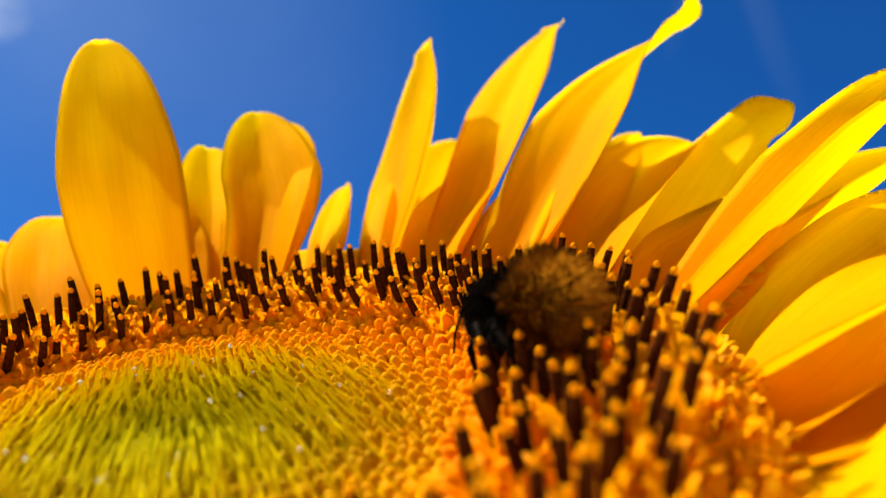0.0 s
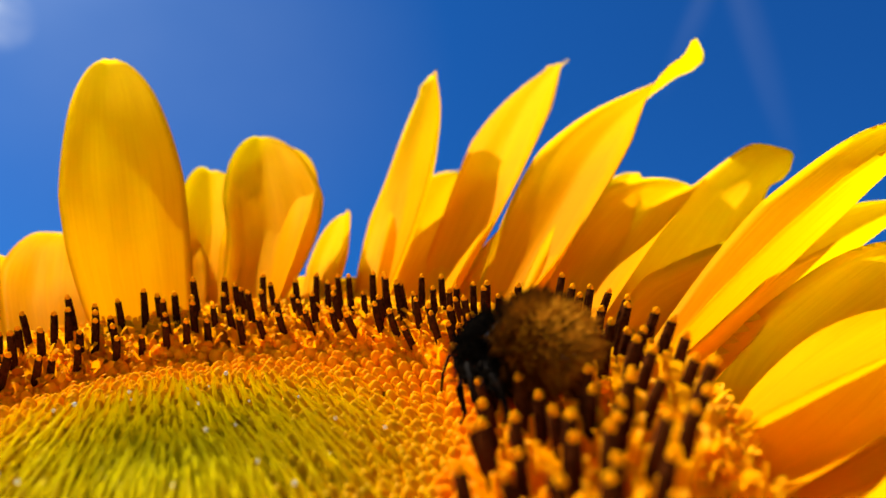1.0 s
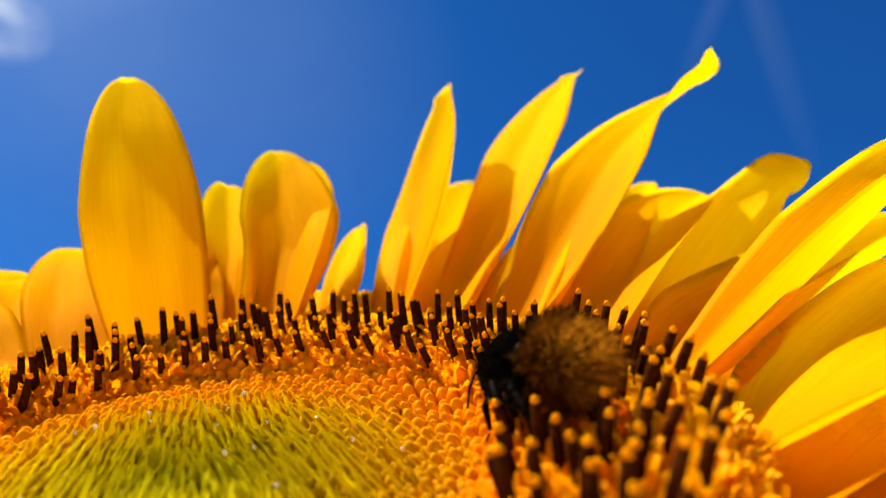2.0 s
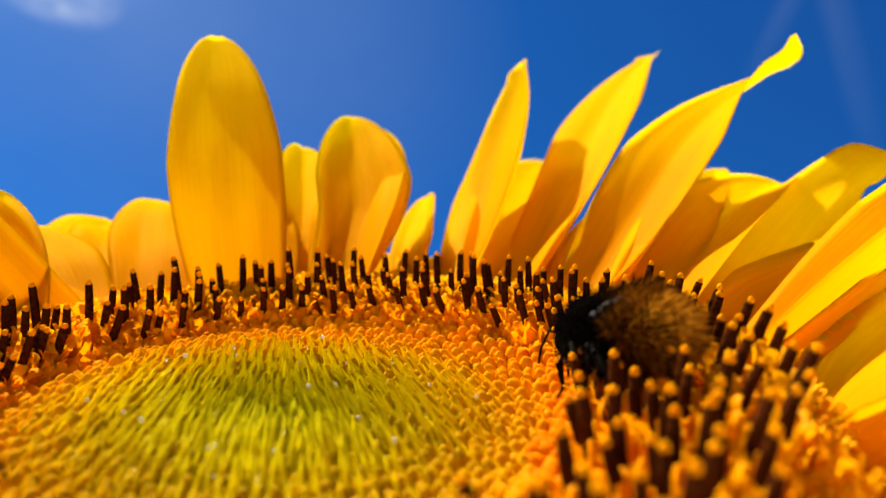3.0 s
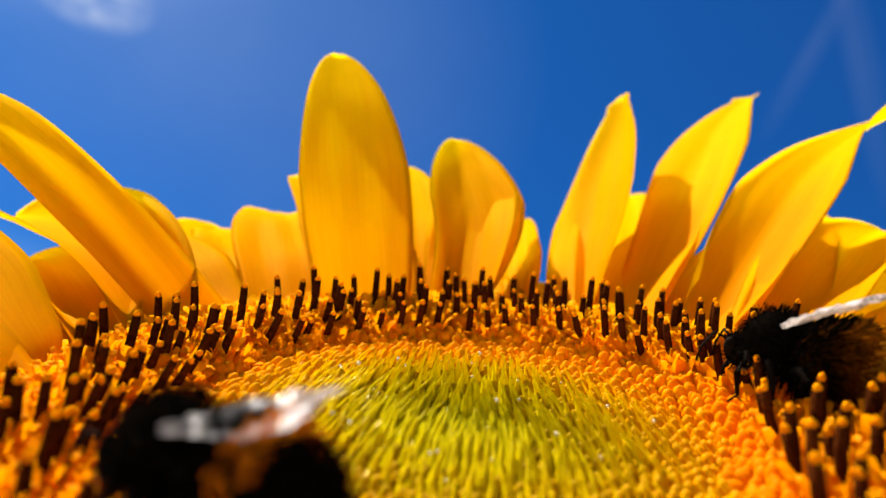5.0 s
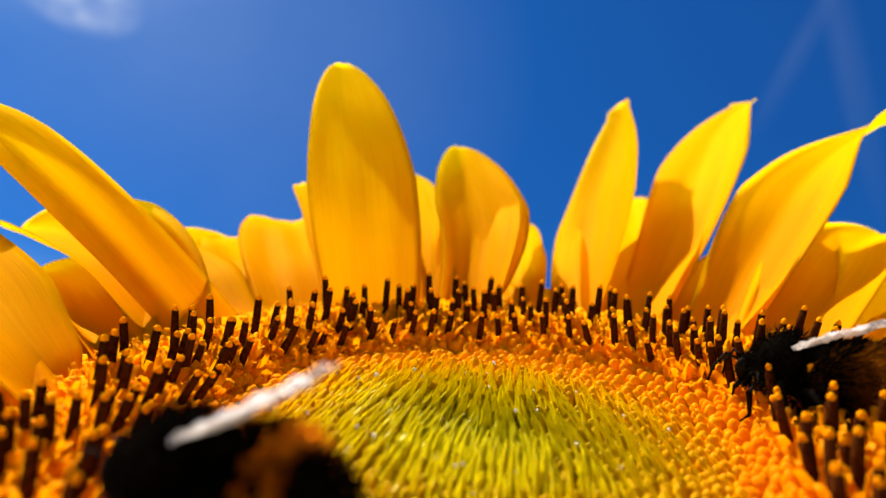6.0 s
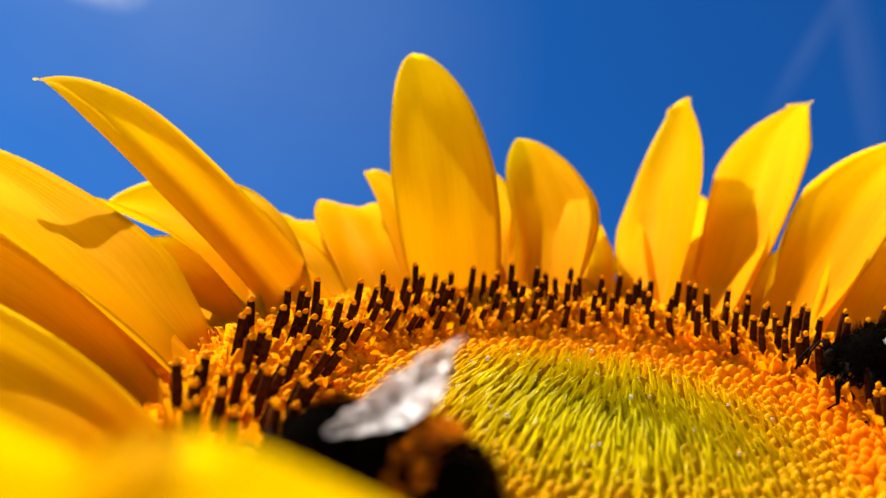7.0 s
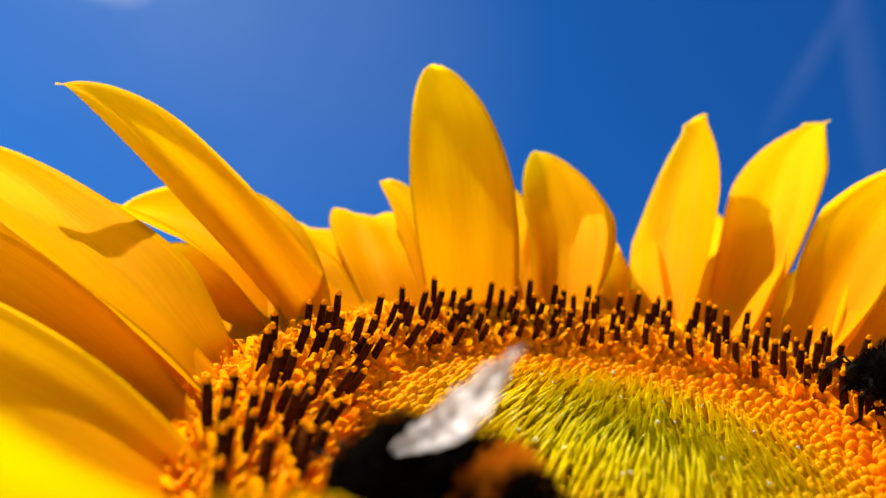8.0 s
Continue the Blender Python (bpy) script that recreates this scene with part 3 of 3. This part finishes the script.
def place_at(r, a, lean, spin=0.0, lift=0.0, size=1.0, tip_over=0.0):
    """A pose on the disc at radius r and angle a (radians), that leans inwards by lean degrees."""
    return (spot(r * math.cos(a), r * math.sin(a) + HEART * max(0.0, 1 - r / RIM), floor_height(r) + lift + 0.06 * r * math.cos(a) * min(1, max(0, (r - 2.4) / 0.4))) @ Matrix.Rotation(a, 4, "Z") @ Matrix.Rotation(radians(-lean), 4, "Y")
            @ Matrix.Rotation(radians(tip_over), 4, "X") @ Matrix.Rotation(spin, 4, "Z") @ Matrix.Diagonal((size, size, size, 1)))


def reach(a):
    """How much wider the bed of buds is towards the low side of the head, and narrower at its +x side."""
    off = math.degrees((a + math.pi) % (2 * math.pi) - math.pi) + 10
    return 0.80 * max(0.0, -math.sin(a) - 0.30) / 0.70 - 0.34 * math.exp(-((off / 30) ** 2))


def build_disc():
    rnd = random.Random(5)
    buds, bracts = [bud_mesh(k) for k in range(3)], [bract_mesh(k) for k in range(3)]
    count = 1180
    step = RIM / math.sqrt(count)
    near_buds, rest, spikes, near_spikes = [], [], [], []
    for n in range(4, int(count * 1.5)):
        r, a = step * math.sqrt(n), n * GOLDEN
        if r > RIM + reach(a):
            continue
        size = 0.50 + 0.34 * min(1, r / RIM) + rnd.uniform(-0.05, 0.05)
        m = place_at(r, a, 16 * r / RIM + rnd.uniform(-6, 6), rnd.uniform(0, 6), 0.02 * rnd.uniform(-1, 1) - 0.12 * max(0.0, 1 - r), size, rnd.uniform(-6, 6))
        (near_buds if r > 1.75 and -0.2 < a % (2 * math.pi) < 1.9 and len(near_buds) < 290 else rest).append((buds[n % 3], m))
        if r < 2.6:
            tall = 0.90 + 0.38 * math.exp(-(((r - 1.45) / 0.75) ** 2)) + rnd.uniform(-0.12, 0.12)
            lean = 12 + 9 * r
            out = place_at(r + 0.07, a + 0.02, lean + rnd.uniform(-8, 8), math.pi + rnd.uniform(-0.4, 0.4), 0.05, tall, rnd.uniform(-8, 8)) @ Matrix.Diagonal((1, 1.25 - 0.25 * r, 1, 1))
            (near_spikes if r < 1.3 and len(near_spikes) < 250 else spikes).append((bracts[n % 3], out))
            for side in ((1,) if r < 1.1 else ()):
                aside = a + side * 0.055 / (r + 0.1) + rnd.uniform(-0.02, 0.02)
                more = place_at(r + rnd.uniform(-0.03, 0.06), aside, lean + rnd.uniform(-9, 9), math.pi + rnd.uniform(-0.9, 0.9), 0.04, tall * rnd.uniform(0.72, 1.02), rnd.uniform(-10, 10))
                spikes.append((bracts[(n + side) % 3], more))
    for data, m in near_buds:
        hang("floret_bud", data, flower, m)
    for data, m in near_spikes:
        hang("bract", data, flower, m)
    scatter("disc_bud_fill", rest, BUD, flower)
    scatter("bract_fill", spikes, BRACT, flower)


def build_ring():
    rnd = random.Random(9)
    corollas, anthers, tufts = ([f(k) for k in range(3)] for f in (corolla_mesh, anther_mesh, pollen_mesh))
    stands = []
    for row, (r, count) in enumerate(((3.28, 62), (3.52, 74), (3.76, 84), (4.00, 92), (4.26, 92))):
        for n in range(count):
            if row == 4 and math.cos(2 * math.pi * n / count) < 0.8:
                continue
            if rnd.random() > (0.06 if n < 0.36 * count else 0.22 if n < 0.72 * count else 0.28 if n < 0.84 * count else 0.04):
                a = 2 * math.pi * (n + 0.5 * (row % 2) + rnd.uniform(-0.26, 0.26)) / count
                stands.append((r + reach(a) * (1 if math.sin(a) < -0.4 else 1 - row / 5) + rnd.uniform(-0.07, 0.07), a))
    far_tubes, far_tufts = [], []
    for n, (r, a) in enumerate(stands):
        lean = 29 - 30 * (r - reach(a) - 3.28) - 3 * math.cos(a) + rnd.uniform(-5, 5)
        near = 1 + 0.08 * max(0, math.cos(a + 0.5)) - 0.05 * max(0, math.sin(a))
        m = place_at(r, a, lean, 0, 0.04 + 0.16 * (r - reach(a) - 3.28), rnd.uniform(0.90, 1.04) * near, -4 * math.sin(a) + rnd.uniform(-5, 5))
        k = n % 3
        if r > 3.8 and math.sin(a) > 0.1:
            far_tubes.append((anthers[k], m))
            far_tufts.append((tufts[k], m))
            continue
        one = hang("floret", corollas[k], flower, m)
        hang("anther_tube", anthers[k], one, None, "dark brown anther tube")
        hang("pollen_tuft", tufts[k], one, None, "golden pollen tuft")
    scatter("anther_fill", far_tubes, ANTHER, flower)
    scatter("tuft_fill", far_tufts, POLLEN, flower)
    extra = []
    for n in range(1500):
        r = math.sqrt(3.06 ** 2 + (4.78 ** 2 - 3.06 ** 2) * (n + 0.5) / 1500) + rnd.uniform(-0.06, 0.06)
        a = n * GOLDEN * 1.0 + 1.3 + rnd.uniform(-0.05, 0.05)
        lift = -0.04 if r < 3.3 else 0.0
        if r < 3.06 + reach(a):
            continue
        extra.append((corollas[n % 3], place_at(r, a, (26 if r < 3.2 else -10 * (r - 3.2)) + rnd.uniform(-12, 12), rnd.uniform(0, 6), lift, rnd.uniform(0.72, 1.0), rnd.uniform(-12, 12))))
    closed = [bud_mesh(k) for k in range(3)]
    for n in range(520):
        r, a = 2.82 + 0.42 * ((n * 7) % 10) / 10 + rnd.uniform(-0.02, 0.02), n * 2 * math.pi / 520 + rnd.uniform(-0.01, 0.01)
        extra.append((closed[n % 3], place_at(r + reach(a), a, 26 + rnd.uniform(-8, 8), rnd.uniform(0, 6), 0.0 + 0.22 * (r - 2.82), rnd.uniform(0.72, 0.92), rnd.uniform(-8, 8))))
    scatter("corolla_fill", extra, COROLLA, flower)
    spent = []
    for n in range(260):
        r, a = rnd.uniform(4.05, 4.62), n * GOLDEN + rnd.uniform(-0.05, 0.05)
        spent.append((tufts[n % 3], place_at(r, a, -26 - 20 * (r - 4.05) + rnd.uniform(-14, 14), rnd.uniform(0, 6), -0.20, rnd.uniform(0.65, 0.9), rnd.uniform(-14, 14))))
    scatter("stigma_fill", spent, POLLEN, flower)


def sepal(a, reach, rise, width, label=""):
    """A green pointed leaf of the flower's cup."""
    c, s = math.cos(a), math.sin(a)
    bm = bmesh.new()
    for lift in (0.0, 0.05):
        rows = []
        for i in range(9):
            u = i / 8
            w = width * (1 - u) ** 0.75 * (0.75 + 0.5 * u) + 0.01
            far, z = 4.3 + reach * u, -1.5 + rise * u * u - 0.3 * u + lift * (1 - u)
            rows.append([bm.verts.new((far * c - s * w * v, far * s + c * w * v, z + 0.12 * w * abs(v))) for v in (-1, -0.5, 0, 0.5, 1)])
        for p, q in zip(rows, rows[1:]):
            for k in range(4):
                quad = (p[k], p[k + 1], q[k + 1], q[k])
                bm.faces.new(quad if lift else quad[::-1])
    part("sepal", bm, GREEN, flower, label)


def build_sepals():
    rnd = random.Random(21)
    for n in range(26):
        sepal(radians(n * 360 / 26 + rnd.uniform(-4, 4)), 2.5, 0.9, 0.75, "green pointed sepal" if n == 0 else "")
    sepal(radians(33), 4.1, 1.65, 0.22, "long thin green sepal")


def build_droplets():
    """Tiny beads of nectar that glint on the bracts in the middle."""
    rnd = random.Random(33)
    bm = bmesh.new()
    bmesh.ops.create_icosphere(bm, subdivisions=2, radius=0.022)
    data = mesh_of("droplet", bm, NECTAR)
    for n in range(24):
        r, a = 1.9 * math.sqrt(rnd.random()), rnd.uniform(0, 2 * math.pi)
        size = rnd.uniform(0.45, 1.25)
        hang("droplet", data, flower, spot(r * math.cos(a), r * math.sin(a), floor_height(r) + 0.30 - 0.02 * r + rnd.uniform(0, 0.08)) @ Matrix.Diagonal((size, size, size, 1)))


build_receptacle()
build_petals()
build_disc()
build_ring()
build_sepals()
build_droplets()


# ---- bumblebees ----
def ellipsoid(bm, centre, size, u=20, v=14, bend=0.0, lump=0.05, seed=0.0):
    made = bmesh.ops.create_uvsphere(bm, u_segments=u, v_segments=v, radius=1.0)["verts"]
    for p in made:
        k = 1 + lump * noise.noise(p.co * 2.2 + Vector((seed, seed, 0)))
        x, y, z = p.co * k
        p.co = Vector((x * size[0] + centre[0], y * size[1] + centre[1], z * size[2] + centre[2] - bend * x * x))
    return made


def fur(bm, centre, size, count, length, rnd, keep, sweep=0.5, bend=0.0):
    """Short hairs on an ellipsoid, each a thin blade; keep(unit direction) says where they grow."""
    for _ in range(count):
        d = Vector((rnd.gauss(0, 1), rnd.gauss(0, 1), rnd.gauss(0, 1))).normalized()
        if not keep(d):
            continue
        p = Vector((d.x * size[0] + centre[0], d.y * size[1] + centre[1], d.z * size[2] + centre[2] - bend * d.x * d.x))
        n = Vector((d.x / size[0], d.y / size[1], d.z / size[2])).normalized()
        grow = (n + Vector((sweep, 0, 0)) + Vector((rnd.uniform(-0.5, 0.5), rnd.uniform(-0.5, 0.5), rnd.uniform(-0.5, 0.5)))).normalized()
        side = grow.cross(n if abs(grow.dot(n)) < 0.97 else Vector((0, 0, 1))).normalized() * 0.0038
        side = Matrix.Rotation(rnd.uniform(0, 3.1), 3, grow) @ side
        e = length * rnd.uniform(0.6, 1.2) * (1 + 0.5 * noise.noise(d * 5))
        a, b, c = p - side, p + side, p + grow * e * 0.6 + side * 0.5
        t = p + grow * e + Vector((0.1, 0, -0.1)) * e
        v = [bm.verts.new(q) for q in (a, b, c, t)]
        bm.faces.new((v[0], v[1], v[2]))
        bm.faces.new((v[0], v[2], v[3]))


def wing_mesh(length, width, seed):
    """A wing blade, gently rippled, root at the origin, running along +x."""
    bm = bmesh.new()
    nu, nv, top = 18, 8, []
    for s in (0.0, 0.004):
        rows = []
        for i in range(nu + 1):
            u = i / nu
            w = width * (0.04 + 0.96 * math.sin(math.pi * min(1, 0.03 + u * 0.97)) ** 0.7 * (0.40 + 0.65 * u))
            row = []
            for j in range(nv + 1):
                v = j / nv
                z = 0.045 * noise.noise(Vector((u * 9, v * 6, seed))) + 0.02 * math.sin(v * 7 + u * 3) + s
                row.append(bm.verts.new((length * u - 0.12 * v * length * u, -w * v + 0.15 * w, z)))
            rows.append(row)
        top.append(rows)
        for a, b in zip(rows, rows[1:]):
            for j in range(nv):
                quad = (a[j], a[j + 1], b[j + 1], b[j])
                bm.faces.new(quad if s else quad[::-1])
    edge = [[r[i][0] for i in range(nu + 1)] + [r[nu][j] for j in range(1, nv + 1)] + [r[i][nv] for i in range(nu - 1, -1, -1)] for r in top]
    for k in range(len(edge[0]) - 1):
        bm.faces.new((edge[0][k], edge[0][k + 1], edge[1][k + 1], edge[1][k]))
    return bm


bee_wings = {}


def wing_pose(s, up, flat, splay, bank=0, swing=0, sink=0.0):
    """Where a folded wing sits on its bee. s: side; up: lift of its tip; flat: turn about its length; splay: spread from the
    body; bank and swing: a turn about its length and to the side that both wings share; sink: how deep it lies in the fur."""
    return spot(-0.16, 0.20 * s, 0.68 - sink, flat * s + bank, -up, splay * s + swing)


def bumblebee(label, skin, coat, seed, patchy):
    """A bumblebee that looks along -x, its feet near z = 0. coat: the fur of the abdomen, zone by zone from front to end;
    patchy: how unevenly the zones run into each other."""
    rnd = random.Random(seed)
    bee = tagged(new("bumblebee"), label, "bumblebee", "bumblebees on the sunflower")
    thorax_at, thorax_size = (-0.28, 0, 0.44), (0.32, 0.33, 0.33)
    body_at, body_size = (0.38, 0, 0.38), (0.52, 0.38, 0.37)
    head_at, head_size = (-0.66, 0, 0.27), (0.14, 0.18, 0.19)
    bm = bmesh.new()
    ellipsoid(bm, thorax_at, thorax_size)
    thorax = part("thorax", bm, BLACK_FUR, bee, "black furry thorax")
    bm = bmesh.new()
    fur(bm, thorax_at, thorax_size, 2600, 0.12, rnd, lambda d: True, 0.25)
    part("fur", bm, BLACK_FUR, thorax, kind="stuff")
    bm = bmesh.new()
    ellipsoid(bm, body_at, body_size, 24, 18, 0.05)
    abdomen = part("abdomen", bm, skin, bee)
    for name, material, low, high, n in coat:
        bm = bmesh.new()
        fur(bm, body_at, body_size, n, 0.17 + 0.10 * patchy, rnd, lambda d, low=low, high=high: low < d.x + 0.06 * d.y + patchy * noise.noise(d * 3.2) < high, 0.8, 0.05)
        part(name, bm, material, abdomen, kind="stuff")
    bm = bmesh.new()
    ellipsoid(bm, head_at, head_size)
    head = part("head", bm, BLACK_FUR, bee)
    bm = bmesh.new()
    fur(bm, head_at, head_size, 700, 0.08, rnd, lambda d: d.x > -0.6 or d.z > 0.3, -0.2)
    part("fur", bm, BLACK_FUR, head, kind="stuff")
    bm = bmesh.new()
    tube(bm, [(-0.72, 0, 0.13), (-0.79, 0, 0.02), (-0.80, 0, -0.10)], [0.03, 0.022, 0.01], 6)
    part("proboscis", bm, CHITIN, head)
    for s in (-1, 1):
        bm = bmesh.new()
        ellipsoid(bm, (-0.70, 0.145 * s, 0.30), (0.07, 0.045, 0.11), 14, 10, lump=0)
        part("eye", bm, CHITIN, head, "glossy black eye")
        bm = bmesh.new()
        tube(bm, [(-0.78, 0.06 * s, 0.36), (-0.90, 0.12 * s, 0.42), (-1.0, 0.18 * s, 0.24), (-1.03, 0.22 * s, 0.06)], [0.016, 0.016, 0.014, 0.014], 6)
        part("antenna", bm, CHITIN, head)
        for x, fx, out in ((-0.42, -0.52, 0.30), (-0.24, -0.10, 0.40), (-0.05, 0.42, 0.44)):
            bm = bmesh.new()
            tube(bm, [(x, 0.18 * s, 0.24), (x + (fx - x) * 0.4, (out - 0.05) * s, 0.30), (fx, out * s, 0.08), (fx + 0.05, (out + 0.02) * s, -0.16), (fx - 0.04, (out + 0.04) * s, -0.26)], [0.045, 0.05, 0.042, 0.022, 0.012], 7)
            fur(bm, (x + (fx - x) * 0.6, (out - 0.03) * s, 0.2), (0.12, 0.05, 0.12), 120, 0.07, rnd, lambda d: True)
            part("leg", bm, CHITIN, bee, "thin black jointed leg")
    folded = []
    for s in (-1, 1):
        blades = []
        for name, ln, w in (("forewing", 1.14, 0.58), ("hindwing", 0.80, 0.34)):
            bm = wing_mesh(ln, w, seed + s + ln)
            if s > 0:
                bm.transform(Matrix.Scale(-1, 4, (0, 1, 0)))
                bmesh.ops.reverse_faces(bm, faces=bm.faces)
            blades.append(part(name, bm, WING, blades[0] if blades else bee, "clear veined wing shining in the sun"))
        blades[1].matrix_basis = spot(0.13, 0.03 * s, -0.012, 1 * s, 0.6, 4 * s)
        blades[0].matrix_basis = wing_pose(s, 12, 14, 8)
        folded.append((s, blades[0]))
    bee_wings[bee.name] = folded
    return bee


# gold at the tail's end also paints in the sunlit rim of its fur
bee_far = bumblebee("dark bumblebee with a golden-brown furry abdomen foraging on the anthers", DARK_BROWN_FUR, (
    ("front_fur", BLACK_FUR, -1.3, 0.05, 5200), ("band_fur", DARK_BROWN_FUR, -0.1, 0.35, 4200), ("tail_fur", BROWN_FUR, 0.2, 0.7, 5600), ("tip_fur", GOLD_RIM_FUR, 0.55, 1.4, 4200)), 3, 0.35)
bee_near = bumblebee("black bumblebee with an orange abdominal band and folded shining wings", BLACK_FUR, (
    ("front_fur", BLACK_FUR, -1.0, 0.0, 5200), ("band_fur", ORANGE_FUR, -0.05, 0.38, 4000), ("tail_fur", BLACK_FUR, 0.34, 1.2, 4200)), 4, 0.08)
for bee, size in ((bee_far, 0.93), (bee_near, 0.9)):
    bee.scale = (size, size, size)


def build_fluff():
    """A pale fluffy speck of unknown kind drifting by, with an added brown core."""
    thing = tagged(new("pale_fluff"), "small pale pinkish-white speck drifting close by", "seed fluff")
    bm = bmesh.new()
    bmesh.ops.create_icosphere(bm, subdivisions=4, radius=0.056)
    for v in bm.verts:
        v.co *= 1 + 0.5 * noise.noise(v.co * 30) + 0.4 * noise.noise(v.co * 90)
    part("down", bm, FLUFF, thing, "soft pale body")
    bm = bmesh.new()
    tube(bm, [(0, 0, -0.13), (0, 0, -0.10), (0, 0, -0.06)], [0.004, 0.010, 0.004], 6)
    part("seed", bm, BROWN_FUR, thing, "tiny added brown core")
    return thing


FLUFF = fur_material("fluff", (0.68, 0.57, 0.50), (0.82, 0.75, 0.68), 0.6)
fluff = build_fluff()


def motions():
    """The two bees shift a little as they feed, and lift and fold their wings."""
    walk(bee_far, [(t, FLOWER @ spot(*row)) for t, *row in (
        (0, 3.02, 0.00, 0.00, 0, -20, -58),
        (0.5, 3.01, 0.00, -0.01, 0, -20, -58),
        (1, 2.95, 0.00, -0.01, 0, -20, -56),
        (2.5, 3.05, 0.14, -0.03, 0, -20, -58),
        (3, 3.05, 0.20, -0.10, 0, -16, -55),
        (3.5, 3.05, 0.26, -0.13, 0, -10, -52),
        (4, 3.09, 0.50, -0.14, 0, -5, -46),
        (5.3, 3.14, 0.60, -0.06, 0, 0, -34),
        (5.5, 3.12, 0.60, -0.09, 0, 0, -34),
        (6.0, 3.16, 0.60, -0.19, 0, 0, -34),
        (6.5, 3.07, 0.60, -0.15, 0, 0, -34),
        (7.0, 3.07, 0.60, -0.15, 0, 0, -34),
        (7.5, 3.08, 0.60, -0.06, 0, 0, -34),
        (8.0, 3.01, 0.60, -0.01, 0, 0, -34))])
    walk(bee_near, [(t, FLOWER @ spot(*row)) for t, *row in (
        (0, -2.41, -3.62, 0.08, 0, -10, -75),
        (3.3, -0.96, -3.54, -0.14, 0, -10, -75),
        (3.6, -0.94, -3.67, -0.20, 0, -10, -72),
        (4.1, -0.97, -3.80, -0.07, 0, -10, -66),
        (5.3, -1.30, -3.42, -0.18, 0, 0, -14),
        (5.5, -1.37, -3.45, -0.21, 0, 0, -14),
        (6, -1.41, -3.48, -0.15, 0, 0, -14),
        (6.5, -1.66, -3.57, -0.21, 0, 0, -14),
        (7, -1.75, -3.70, -0.26, 0, -4, -20),
        (7.2, -1.68, -3.72, -0.22, 0, -4, -26),
        (7.5, -1.63, -3.73, -0.17, 0, -4, -28),
        (8, -1.62, -3.66, -0.17, 0, -4, -28))])
    walk(fluff, [(t, FLOWER @ spot(*row)) for t, *row in (
        (0, -4.5, -7.2, 2.0),
        (6.6, -3.20, -7.20, 1.95),
        (7.0, -1.83, -6.97, 1.81),
        (7.1, -1.77, -6.98, 1.87),
        (7.2, -1.77, -6.96, 1.84),
        (7.3, -1.77, -6.97, 1.83),
        (7.4, -1.80, -6.97, 1.89),
        (7.5, -1.81, -6.98, 1.82),
        (7.6, -1.79, -6.95, 1.82),
        (7.7, -1.81, -6.96, 1.84),
        (7.8, -2.11, -6.98, 1.86),
        (8.0, -3.60, -7.10, 2.10))])
    buried = (-12, 80, -8, 0, 0, 0.22)
    for s, wing in bee_wings[bee_far.name]:
        rows = ((0.0, *buried), (8.0, *buried)) if s > 0 else (
            (0.0, *buried), (2.9, *buried), (3.4, 17, 0, 0, 6, 2), (4.0, 27, 0, 0, -4, 12), (5.5, 30, 0, 0, -2, -8), (8.0, 30, 0, 0, -2, -8))
        walk(wing, [(t, wing_pose(s, *row)) for t, *row in rows])
    for s, wing in bee_wings[bee_near.name]:
        rows = ((0.0, *buried), (8.0, *buried)) if s > 0 else (
            (0.0, *buried), (4.1, *buried), (5.3, 22, 0, 0, 22, 40), (5.6, 22, 0, 0, 20, 40), (6.0, 26, 0, 0, -16, 40), (6.5, 24, 0, 0, -14, 42),
            (7.0, 36, 0, 0, 24, 38), (7.2, 39, 0, 0, 34, 29), (7.5, 37, 0, 0, 36, 24), (8.0, 46, 0, 0, 28, 22))
        walk(wing, [(t, wing_pose(s, *row)) for t, *row in rows])


motions()
